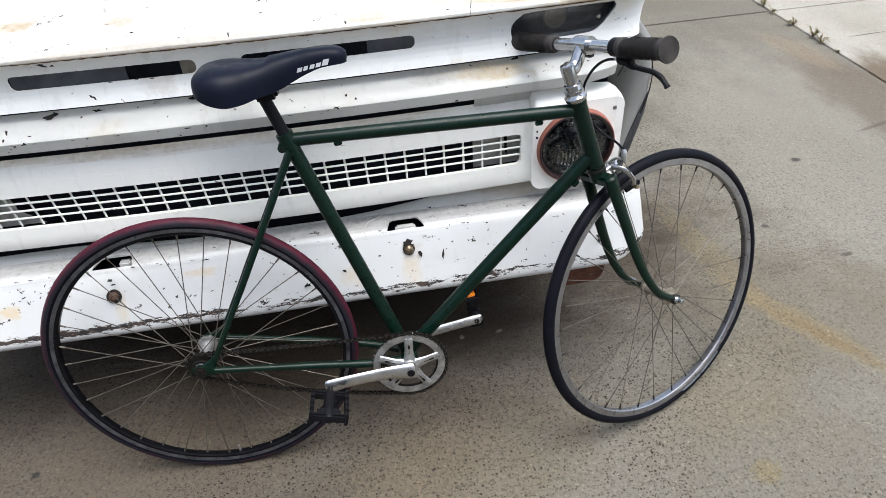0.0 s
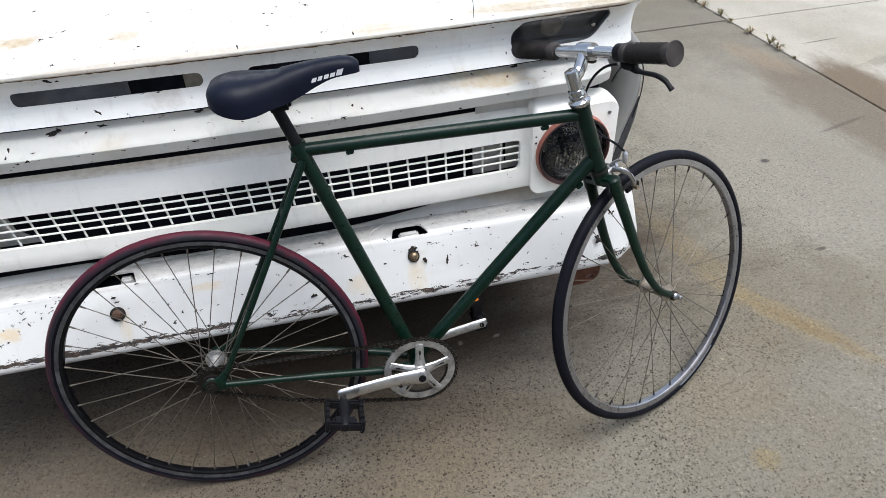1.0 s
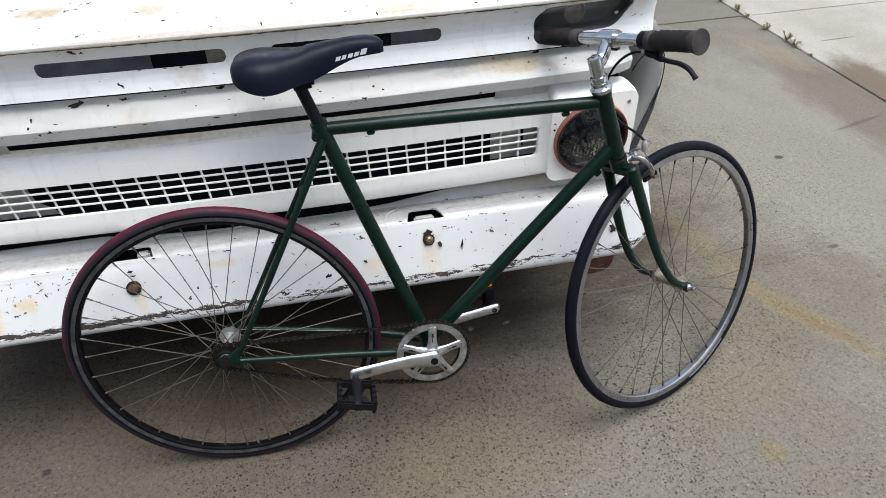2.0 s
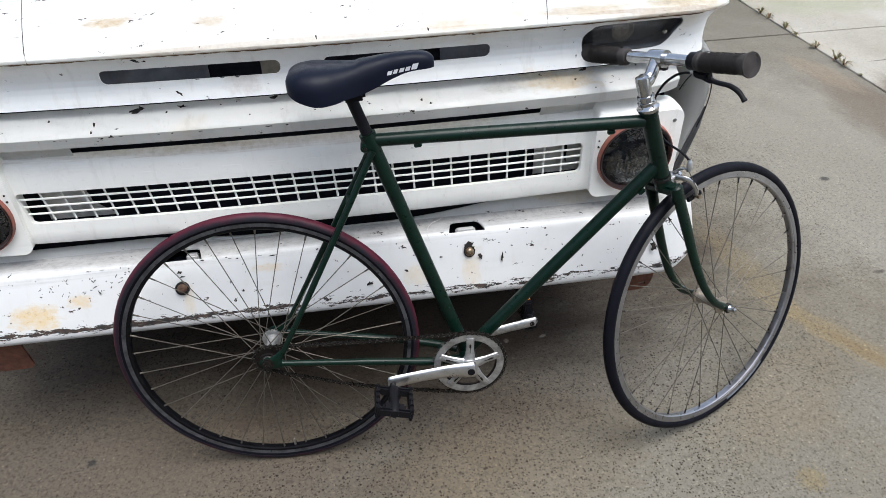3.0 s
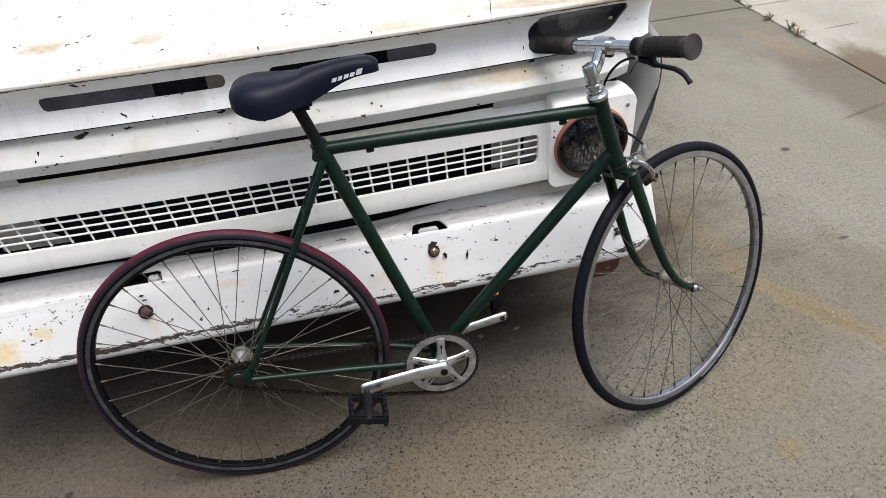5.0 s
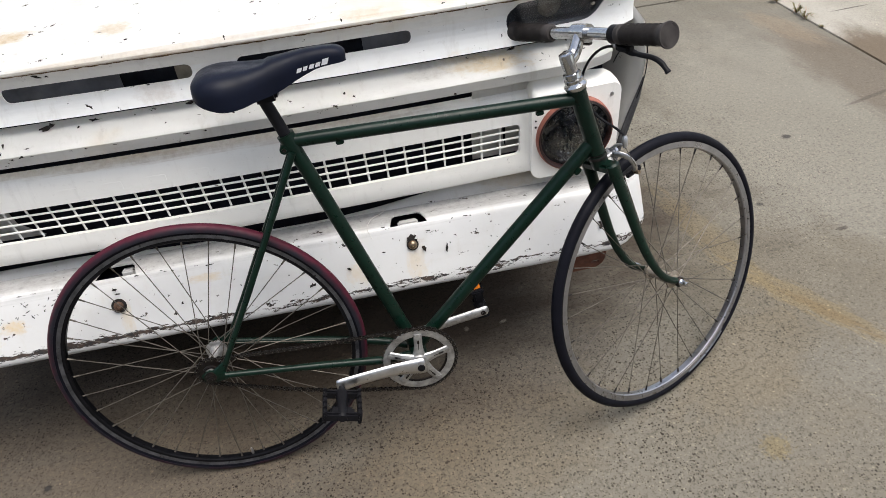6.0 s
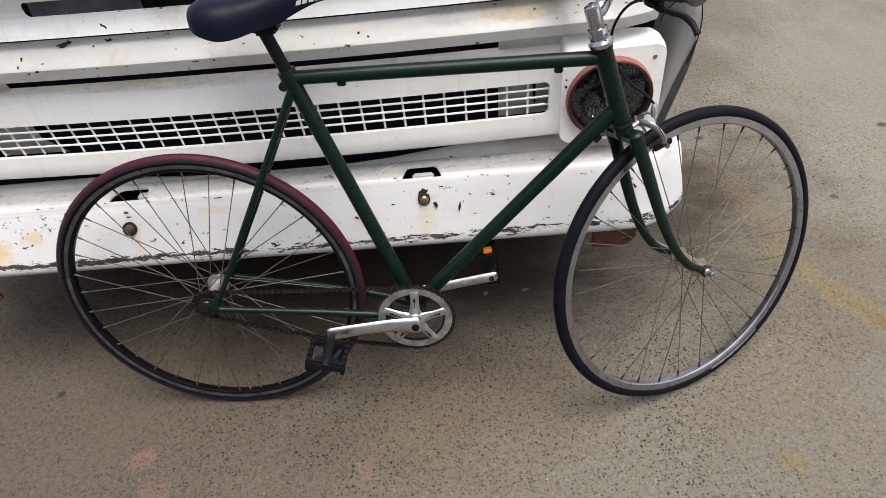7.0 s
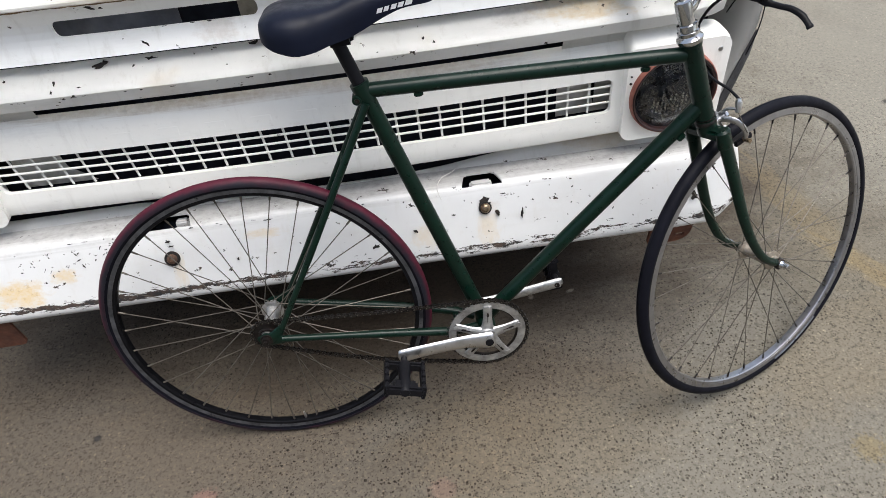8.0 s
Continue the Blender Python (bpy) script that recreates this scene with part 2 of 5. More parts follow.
SPOTTED = (
    (1.44, -0.05, 0.3, 0.05, -60, 1.5, rust_wash, 0.42),
    (1.47, -0.11, 0.16, 0.022, -60, 1.3, (0.12, 0.08, 0.035), 0.4),
    (1.33, 0.3, 0.34, 0.06, -82, 1.4, rust_wash, 0.25),
    (1.076, -0.451, 0.04, 0.035, 0, 1.5, ochre_wash, 0.36),
    (-0.375, -0.303, 0.042, 0.03, 20, 0.9, pink_wash, 0.5),
    (-0.33, -0.4, 0.05, 0.05, 20, 0.8, pink_wash, 0.3),
    (2.52, 0.98, 0.23, 0.85, 3, 0.5, (0.09, 0.071, 0.052), 0.68),
    (2.41, 0.93, 0.17, 0.012, 14, 0.6, (0.06, 0.05, 0.042), 0.6),
    (1.573, 0.407, 0.016, 0.01, 0, 0.8, oil, 0.6),
    (1.742, 0.212, 0.024, 0.01, 0, 0.8, (0.05, 0.042, 0.035), 0.8),
    (0.15, -0.373, 0.035, 0.03, 0, 0.9, pink_wash, 0.25),
    (2.5, 1.68, 0.1, 0.28, 14, 0.8, (0.2, 0.15, 0.1), 0.35),
    (2.9, 0.1, 0.7, 0.5, 60, 0.5, damp, 0.4),
    (-0.641, -0.092, 0.011, 0.011, 0, 0.3, oil, 0.9),
    (1.91, 0.762, 0.022, 0.016, 0, 0.8, oil, 0.8),
    (1.28, 0.78, 0.018, 0.012, 0, 0.8, oil, 0.8),
    (0.47, 0.13, 0.008, 0.01, 0, 0.8, (0.26, 0.22, 0.18), 0.5),
    (0.58, 0.13, 0.013, 0.006, 20, 1.0, (0.26, 0.23, 0.19), 0.5),
)
DRIVE = concrete("worn_grey_concrete", (0.126, 0.116, 0.0965), SOIL_AND_SHADE + SPOTTED)
PALE = concrete("pale_dusty_concrete", (0.29, 0.275, 0.245), ((2.72, 1.14, 0.2, 0.5, -8, 0.35, (0.105, 0.082, 0.058), 1.0), (3.1, 1.45, 0.2, 0.05, 10, 0.9, damp, 0.4), (2.94, 1.765, 0.13, 0.006, 3, 0.5, (0.05, 0.04, 0.035), 0.8), (3.3, 2.8, 0.7, 0.35, 10, 0.8, (0.2, 0.21, 0.13), 0.5)), grit=0.9)
STUCCO = plain("beige_stucco", (0.5, 0.47, 0.42), 0.9, vary=0.12, scale=2.0, grain=120, relief=0.4)
EARTH = plain("dark_joint_earth", (0.06, 0.05, 0.04), 0.95, vary=0.3)
OCHRE, UMBER = (0.56, 0.4, 0.18), (0.3, 0.17, 0.08)
WHITE = truck_paint("chalky_white_paint", chips=0.665, stains_and_tones=(((0.56, 0.1, 0.82), (0.1, 0.05, 0.025), (0.62, 0.44, 0.18), 0.6), ((0.42, 0.1, 0.82), (0.06, 0.05, 0.02), (0.45, 0.42, 0.38), 0.5), ((0.48, 0.11, 0.83), (0.05, 0.05, 0.03), OCHRE, 0.3), ((-0.12, 0.11, 0.87), (0.05, 0.05, 0.03), UMBER, 0.25), ((0.62, 0.14, 0.5), (0.12, 0.05, 0.05), OCHRE, 0.35)))
HOODPAINT = truck_paint("hood_white_paint", (0.84, 0.835, 0.8), soil=0.3, chips=0.66, rust=0.45, stains_and_tones=(((-0.37, 0.2, 0.98), (0.06, 0.025, 0.05), OCHRE, 0.75), ((-0.17, 0.175, 0.98), (0.045, 0.025, 0.05), OCHRE, 0.5), ((0.6, 0.115, 0.96), (0.14, 0.025, 0.05), (0.52, 0.37, 0.17), 0.5), ((0.83, 0.13, 0.96), (0.12, 0.035, 0.05), (0.5, 0.35, 0.16), 0.6), ((0.0, 0.088, 0.95), (0.6, 0.012, 0.02), (0.42, 0.27, 0.12), 0.35), ((0.75, 0.1, 0.95), (0.25, 0.014, 0.03), (0.35, 0.22, 0.1), 0.5), ((0.3, 0.1, 0.96), (0.06, 0.02, 0.05), OCHRE, 0.35)))
BUMPERPAINT = truck_paint("chipped_bumper_paint", (0.58, 0.58, 0.575), edge=0.362, chips=0.645, rust=0.5, stains_and_tones=(((-0.66, 0.0, 0.395), (0.07, 0.2, 0.035), OCHRE, 0.8), ((-0.56, 0.0, 0.42), (0.035, 0.2, 0.018), OCHRE, 0.65), ((0.335, 0.0, 0.4), (0.03, 0.2, 0.05), OCHRE, 0.35), ((-0.325, 0.0, 0.4), (0.018, 0.2, 0.045), OCHRE, 0.35), ((0.2, 0.0, 0.4), (0.04, 0.2, 0.03), OCHRE, 0.35), ((-0.14, 0.0, 0.45), (0.05, 0.2, 0.012), OCHRE, 0.45), ((0.34, 0.0, 0.448), (0.035, 0.03, 0.02), UMBER, 0.3), ((0.0, 0.108, 0.484), (2.4, 0.075, 0.036), (0.3, 0.292, 0.282), 0.8)))
GRILLEPAINT = truck_paint("grille_white_paint", (0.88, 0.866, 0.82), soil=0.7, chips=0.69, rust=0.15, stains_and_tones=(((0.1, 0.1, 0.725), (0.5, 0.2, 0.018), UMBER, 0.4), ((-0.35, 0.1, 0.728), (0.4, 0.2, 0.014), (0.42, 0.33, 0.22), 0.5)))
# greyer, grimier copy of the white paint; carries the wing sides' shade as colour
WINGPAINT = truck_paint("shaded_grimy_wing_paint", (0.46, 0.455, 0.44), soil=1.6, chips=0.68)
# near-black that stands for the shade inside bay, gaps and slots
CAVITY = plain("cavity_shade_black", (0.009, 0.0105, 0.016), 0.85, vary=0.3, spec=0.1)
CHIP = plain("bare_rusted_spot", (0.017, 0.015, 0.014), 0.85, vary=0.5, scale=120, dirt=(0.07, 0.04, 0.024), dirt_amount=0.45, spec=0.2)
RUST = plain("red_brown_rust", (0.1, 0.036, 0.02), 0.9, vary=0.35, scale=50, dirt=(0.06, 0.025, 0.015), dirt_amount=0.6)
OLDBOLT = plain("brown_rusted_bolt", (0.1, 0.055, 0.035), 0.75, 0.3, vary=0.4, scale=120, dirt=(0.03, 0.02, 0.015), dirt_amount=0.8)
BRASSY = plain("rust_flecked_bolt", (0.24, 0.185, 0.125), 0.3, 0.85, vary=0.3, scale=90, dirt=(0.12, 0.06, 0.03), dirt_amount=0.9)
RUSTEDGE = plain("rusted_sheet_edge", (0.15, 0.09, 0.045), 0.9, vary=0.5, scale=40, dirt=(0.05, 0.03, 0.02), dirt_amount=0.9)
NAVY = plain("dusty_navy_sheet", (0.062, 0.07, 0.095), 0.5, vary=0.5, scale=16, dirt=(0.2, 0.19, 0.18), dirt_amount=0.35)
BROWNSHEET = plain("dusty_brown_sheet", (0.17, 0.155, 0.13), 0.7, vary=0.4, scale=30, dirt=(0.04, 0.035, 0.03), dirt_amount=0.8)
PRIMER = plain("grey_primer", (0.42, 0.42, 0.41), 0.7, vary=0.3, scale=12, dirt=(0.05, 0.05, 0.05), dirt_amount=0.6)
CORALRING = plain("faded_coral_paint", (0.25, 0.085, 0.06), 0.6, vary=0.25, dirt=(0.1, 0.045, 0.035), dirt_amount=0.5)
DARKRING = plain("dark_red_brown_ring", (0.03, 0.013, 0.012), 0.4, 0.3, vary=0.4, scale=60)
DUSTSHEET = plain("pale_dusty_sheet", (0.62, 0.6, 0.57), 0.75, vary=0.2, scale=14, dirt=(0.2, 0.18, 0.15), dirt_amount=0.5)
LENS = glass("headlamp_glass", (0.9, 0.92, 0.92), 0.02)
SMOKED = glass("smoked_lamp_glass", (0.72, 0.73, 0.76), 0.08)
LAMPBOX = plain("grey_lamp_bucket", (0.11, 0.113, 0.12), 0.6, vary=0.3, scale=25, dirt=(0.02, 0.02, 0.022), dirt_amount=0.5)
REFLECTOR = plain("tarnished_reflector", (0.03, 0.034, 0.046), 0.26, 1.0, dirt=(0.04, 0.04, 0.045), dirt_amount=0.5)
CHROME = plain("worn_chrome", (0.45, 0.455, 0.465), 0.14, 1.0, vary=0.12, scale=60, relief=0.05, dirt=(0.22, 0.2, 0.18), dirt_amount=0.5)
ALLOY = plain("brushed_alloy", (0.52, 0.52, 0.53), 0.34, 1.0, vary=0.1, scale=50, dirt=(0.25, 0.24, 0.22), dirt_amount=0.35)
DULLHUB = plain("tan_grey_alloy", (0.3, 0.265, 0.22), 0.42, 0.8, vary=0.3, scale=60, dirt=(0.1, 0.075, 0.05), dirt_amount=0.6)
WORNRING = plain("worn_grey_alloy", (0.4, 0.4, 0.4), 0.45, 0.9, vary=0.3, scale=70, dirt=(0.08, 0.07, 0.06), dirt_amount=0.6)
STEEL = plain("dull_spoke_steel", (0.115, 0.102, 0.086), 0.55, 0.7, vary=0.4, scale=40)
OILY = plain("oily_dark_steel", (0.02, 0.017, 0.016), 0.38, 0.7, vary=0.5, scale=80, dirt=(0.07, 0.035, 0.02), dirt_amount=0.5)
CHAINSTEEL = plain("black_greased_chain", (0.006, 0.005, 0.0045), 0.3, 0.0, vary=0.5, scale=90, dirt=(0.02, 0.012, 0.008), dirt_amount=0.4, spec=0.3)
GREEN = plain("dark_green_enamel", (0.0014, 0.0098, 0.006), 0.33, 0.0, vary=0.22, scale=45, relief=0.08, dirt=(0.004, 0.01, 0.0065), dirt_amount=0.5, coat=0.06, spec=0.18)
RUBBER = plain("black_tyre_rubber", (0.0045, 0.0047, 0.0075), 0.5, vary=0.2, dirt=(0.01, 0.01, 0.012), dirt_amount=0.4, spec=0.07)


def two_tone_tyre(name, tread, wall):
    """Red tread that wears and smears into the black of the tyre's walls."""
    m, nt, b = material(name)
    sep = nt.nodes.new("ShaderNodeSeparateXYZ")
    nt.links.new(coords(nt), sep.inputs[0])
    out = calc(nt, "ADD", calc(nt, "ABSOLUTE", sep.outputs[1]), calc(nt, "MULTIPLY", calc(nt, "SUBTRACT", noisy(nt, 26, 5, 0.65), 0.5), 0.008))
    col = mix(nt, span(nt, noisy(nt, 60, 4), 0.3, 0.7), tuple(c * 0.8 for c in tread), tuple(c * 1.15 for c in tread))
    col = mix(nt, span(nt, out, 0.007, 0.0135, 0, 1, True), col, wall)
    col = mix(nt, span(nt, noisy(nt, 90, 5, 0.7), 0.55, 0.8, 0, 0.3), col, (0.03, 0.026, 0.028))
    feed(nt, b.inputs["Base Color"], col)
    feed(nt, b.inputs["Roughness"], span(nt, noisy(nt, 50, 5), 0.3, 0.7, 0.42, 0.65))
    b.inputs["Specular IOR Level"].default_value = 0.2
    bump(nt, b, noisy(nt, 500, 2), 0.12, 0.0006)
    return m


REDRUBBER = two_tone_tyre("wine_red_tread", (0.052, 0.0055, 0.0145), (0.009, 0.0095, 0.014))
BLACKRIM = plain("black_anodised_rim", (0.004, 0.004, 0.005), 0.35, 0.0, vary=0.4, scale=40, spec=0.1)
RIMALLOY = plain("dull_grey_alloy", (0.32, 0.32, 0.335), 0.33, 1.0, vary=0.12, scale=40, dirt=(0.16, 0.155, 0.15), dirt_amount=0.5)
GREYRIM = plain("scuffed_grey_rim", (0.085, 0.087, 0.095), 0.36, 0.6, vary=0.5, scale=45, dirt=(0.02, 0.02, 0.024), dirt_amount=0.8)
VINYL = plain("navy_black_vinyl", (0.0036, 0.005, 0.0115), 0.42, vary=0.15, scale=25, grain=900, relief=0.12, spec=0.11)
GRIP = plain("grey_brown_rubber", (0.034, 0.03, 0.029), 0.7, vary=0.15, dirt=(0.1, 0.09, 0.08), dirt_amount=0.25, spec=0.2)
EDGING = plain("dark_grey_edging", (0.03, 0.03, 0.033), 0.6, vary=0.35, scale=40, dirt=(0.1, 0.1, 0.1), dirt_amount=0.5)
BLACK = plain("black_plastic", (0.006, 0.006, 0.0075), 0.42, vary=0.2, dirt=(0.014, 0.013, 0.012), dirt_amount=0.3, spec=0.1)
PRINT = plain("white_print", (0.75, 0.75, 0.76), 0.5, vary=0.05)
AMBER = plain("amber_reflector", (0.5, 0.15, 0.012), 0.3, vary=0.2, coat=0.3)
WEED = plain("dry_weed_leaf", (0.14, 0.125, 0.055), 0.7, vary=0.4, scale=60)
STRAW = plain("dry_straw_stem", (0.26, 0.14, 0.08), 0.8, vary=0.3, scale=60)


# ---------------------------------------------------------------- mesh helpers
def part(name, bm, mat, parent=None, label="", m=None, sharp=35):
    me = bpy.data.meshes.new(name)
    bmesh.ops.recalc_face_normals(bm, faces=bm.faces)
    bm.to_mesh(me)
    bm.free()
    me.materials.append(mat)
    me.shade_smooth()
    me.set_sharp_from_angle(angle=radians(sharp))
    ob = new(name, me)
    ob.parent = parent
    if m is not None:
        ob.matrix_basis = m
    return tagged(ob, label)


def again(ob, m, parent=None):
    """One more object on the same mesh."""
    o = new(ob.name.split(".")[0], ob.data)
    o.parent, o.matrix_basis = parent if parent else ob.parent, m
    return o


def tube(bm, pts, radii, seg=14, flat=1.0, caps=True):
    """A round bar along points; flat squeezes it along its second cross axis."""
    pts = [Vector(p) for p in pts]
    radii = radii if isinstance(radii, (list, tuple)) else [radii] * len(pts)
    rings, up = [], None
    for i, p in enumerate(pts):
        d = (pts[min(i + 1, len(pts) - 1)] - pts[max(i - 1, 0)]).normalized()
        if up is None:
            up = d.orthogonal().normalized() if abs(d.y) > 0.9 else d.cross(Vector((0, 1, 0))).normalized()
        up = (up - d * up.dot(d)).normalized()
        side = d.cross(up)
        rings.append([bm.verts.new(p + radii[i] * (math.cos(a) * up + flat * math.sin(a) * side)) for a in (2 * math.pi * k / seg for k in range(seg))])
    for a, b in zip(rings, rings[1:]):
        for k in range(seg):
            bm.faces.new((a[k], a[(k + 1) % seg], b[(k + 1) % seg], b[k]))
    if caps:
        bm.faces.new(rings[0])
        bm.faces.new(rings[-1])
    return bm


def arc(pts, n=6):
    """A smooth line through points (Catmull-Rom)."""
    p = [Vector(q) for q in pts]
    p = [2 * p[0] - p[1]] + p + [2 * p[-1] - p[-2]]
    out = []
    for i in range(1, len(p) - 2):
        for k in range(n):
            t = k / n
            out.append(0.5 * (2 * p[i] + (p[i + 1] - p[i - 1]) * t + (2 * p[i - 1] - 5 * p[i] + 4 * p[i + 1] - p[i + 2]) * t * t + (3 * p[i] - p[i - 1] - 3 * p[i + 1] + p[i + 2]) * t ** 3))
    return out + [p[-2]]


def lathe(bm, profile, seg=32, m=Matrix(), close=False):
    """Turns (radius, height) round the z axis of m."""
    rings = [[bm.verts.new(m @ Vector((r * math.cos(a), r * math.sin(a), h))) for a in (2 * math.pi * k / seg for k in range(seg))] for r, h in profile]
    pairs = list(zip(rings, rings[1:])) + ([(rings[-1], rings[0])] if close else [])
    for a, b in pairs:
        for k in range(seg):
            bm.faces.new((a[k], a[(k + 1) % seg], b[(k + 1) % seg], b[k]))
    if not close:
        if profile[0][0] > 1e-6:
            bm.faces.new(rings[0])
        if profile[-1][0] > 1e-6:
            bm.faces.new(rings[-1])
        bmesh.ops.remove_doubles(bm, verts=rings[0] + rings[-1], dist=1e-6)
    return bm


def box(bm, size, m=Matrix(), bevel=0.0):
    v = bmesh.ops.create_cube(bm, size=1, matrix=m @ Matrix.Diagonal((*size, 1)))["verts"]
    if bevel:
        bmesh.ops.bevel(bm, geom=list({e for q in v for e in q.link_edges}), offset=bevel, segments=2, affect="EDGES")
    return bm


def strip(bm, rows, thick=0.0):
    """A skin over rows of points; thick: metres given to it along its normals."""
    grid = [[bm.verts.new(p) for p in row] for row in rows]
    faces = [bm.faces.new((a[k], a[k + 1], b[k + 1], b[k])) for a, b in zip(grid, grid[1:]) for k in range(len(a) - 1)]
    if thick:
        bmesh.ops.solidify(bm, geom=faces, thickness=thick)
    return bm


def plate(outline, holes, lay, cuts_x=(), cuts_s=(), thick=0.002):
    """A sheet in (x, s) with holes, cut along lines and laid into space by lay(x, s, height)."""
    cu = bpy.data.curves.new("outline", "CURVE")
    cu.dimensions, cu.fill_mode, cu.resolution_u = "2D", "BOTH", 1
    for loop in [outline] + list(holes):
        sp = cu.splines.new("POLY")
        sp.points.add(len(loop) - 1)
        for q, (x, s) in zip(sp.points, loop):
            q.co = (x, s, 0, 1)
        sp.use_cyclic_u = True
    ob = bpy.data.objects.new("outline", cu)
    me = ob.to_mesh()
    bm = bmesh.new()
    bm.from_mesh(me)
    ob.to_mesh_clear()
    bpy.data.objects.remove(ob)
    bpy.data.curves.remove(cu)
    bmesh.ops.remove_doubles(bm, verts=bm.verts, dist=1e-6)
    for axis, values in ((0, cuts_x), (1, cuts_s)):
        for v in values:
            co, no = Vector((0, 0, 0)), Vector((0, 0, 0))
            co[axis], no[axis] = v, 1
            bmesh.ops.bisect_plane(bm, geom=bm.verts[:] + bm.edges[:] + bm.faces[:], plane_co=co, plane_no=no)
    flat = [(v, v.co.copy()) for v in bm.verts]
    for v, c in flat:
        v.co = lay(c.x, c.y)
    bmesh.ops.recalc_face_normals(bm, faces=bm.faces)
    if sum((f.normal.y for f in bm.faces)) > 0:
        bmesh.ops.reverse_faces(bm, faces=bm.faces)
    if thick:
        bmesh.ops.solidify(bm, geom=bm.faces[:], thickness=thick)
    return bm


def pill(x0, x1, s0, s1, r, n=5):
    """A rounded box outline; r: four corner radii from the lower left round."""
    r = r if isinstance(r, (list, tuple)) else [r] * 4
    out = []
    for (cx, cy, a0), q in zip(((x0, s0, 180), (x1, s0, 270), (x1, s1, 0), (x0, s1, 90)), r):
        ox, oy = cx + (q if cx == x0 else -q), cy + (q if cy == s0 else -q)
        for k in range(n + 1):
            a = radians(a0 + 90 * k / n)
            out.append((ox + q * math.cos(a), oy + q * math.sin(a)))
    return out


def ring_of(cx, cy, r, n=40):
    return [(cx + r * math.cos(2 * math.pi * k / n), cy + r * math.sin(2 * math.pi * k / n)) for k in range(n)]


def smooth(loop, n=4):
    """A closed outline rounded through its points."""
    m = len(loop)
    out = []
    for i in range(m):
        p0, p1, p2, p3 = (Vector((*loop[(i + k - 1) % m], 0)) for k in range(4))
        for k in range(n):
            t = k / n
            q = 0.5 * (2 * p1 + (p2 - p0) * t + (2 * p0 - 5 * p1 + 4 * p2 - p3) * t * t + (3 * p1 - p0 - 3 * p2 + p3) * t ** 3)
            out.append((q.x, q.y))
    return out


def steps(a, b, n):
    return [a + (b - a) * k / n for k in range(n + 1)]


# ---------------------------------------------------------------- ground
def slab(x0, x1, y0, y1, mat, parent):
    bm = box(bmesh.new(), (x1 - x0, y1 - y0, 0.1), pose((x0 + x1) / 2, (y0 + y1) / 2, -0.05), 0.003)
    return part("slab", bm, mat, parent)


ground = part("ground", box(bmesh.new(), (240, 240, 0.2), pose(0, 0, -0.107)), EARTH)
tagged(ground, "grey-brown concrete driveway in jointed slabs, gritty and stained", "ground", kind="structure")
# unseen wall and overhang behind the camera, added to cut low sky light
blocker = part("blocker_wall", box(bmesh.new(), (11.0, 0.2, 2.5), pose(-0.5, -5.2, 1.25)), STUCCO)
tagged(blocker, "unseen plain stucco wall added to block low sky light", "wall", kind="structure")
part("blocker_eave", box(bmesh.new(), (11.2, 0.6, 0.12), pose(-0.5, -5.15, 2.56)), STUCCO, blocker)
JOINT_X, JOINT_Y = 2.66, 2.2
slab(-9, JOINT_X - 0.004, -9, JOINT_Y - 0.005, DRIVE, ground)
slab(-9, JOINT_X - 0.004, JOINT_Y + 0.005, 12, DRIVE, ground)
slab(JOINT_X + 0.005, 14, -9, JOINT_Y - 0.003, PALE, ground)
slab(JOINT_X + 0.005, 14, JOINT_Y + 0.003, 12, PALE, ground)


def weed(x, y, size, seed):
    rng = random.Random(seed)
    root = tagged(new("weed"), "small dry green and brown weed growing in a concrete joint", "weed", group="weeds along the slab joint")
    root.location = (x, y, 0)
    for kind, mat, count in (("leaf", WEED, 9), ("stem", STRAW, 5)):
        for _ in range(count):
            a, out, h = rng.uniform(0, 6.28), rng.uniform(0.5, 1.3) * size, rng.uniform(0.2, 0.7) * size
            tip = Vector((math.cos(a) * out, math.sin(a) * out * 1.4, h))
            w = Vector((-math.sin(a), math.cos(a), 0)) * (0.005 if kind == "leaf" else 0.0015)
            mid = tip * 0.5 + Vector((0, 0, 0.35 * size))
            bm = strip(bmesh.new(), [[-w * 0.4, w * 0.4], [mid - w, mid + w], [tip - w * 0.15, tip + w * 0.15]], 0.0008)
            part(kind, bm, mat, root)


for k, (y, size) in enumerate(((1.6, 0.015), (1.74, 0.045), (1.81, 0.06), (1.98, 0.04), (2.17, 0.03), (2.28, 0.045), (2.46, 0.04), (2.55, 0.045), (2.8, 0.05))):
    weed(JOINT_X + 0.002, y, size, 40 + k)


# ---------------------------------------------------------------- old white pickup truck
truck = tagged(new("pickup_truck"), "old white pickup truck front with chipped chalky paint and rust", "truck")


def bow(x):
    """The front of the cab bows forward in the middle and stands slightly askew."""
    return 0.04 * x * x - 0.015 * x


def curve_of(knots):
    """y as a smooth function of z through knots (z, y)."""
    def f(z):
        for (z0, y0), (z1, y1) in zip(knots, knots[1:]):
            if z <= z1:
                t = max(0.0, (z - z0) / (z1 - z0))
                return y0 + (y1 - y0) * t
        return knots[-1][1]
    return f


XS = steps(-0.95, 0.95, 38) + [-0.94, -0.93, -0.92, -0.91, -0.89, 0.89, 0.91, 0.92, 0.93, 0.94]
header_y = curve_of([(0.843, 0.1), (0.853, 0.1045), (0.86, 0.108), (0.87, 0.1125), (0.88, 0.116), (0.892, 0.118), (0.905, 0.1165), (0.925, 0.107), (0.945, 0.095), (0.956, 0.09)])


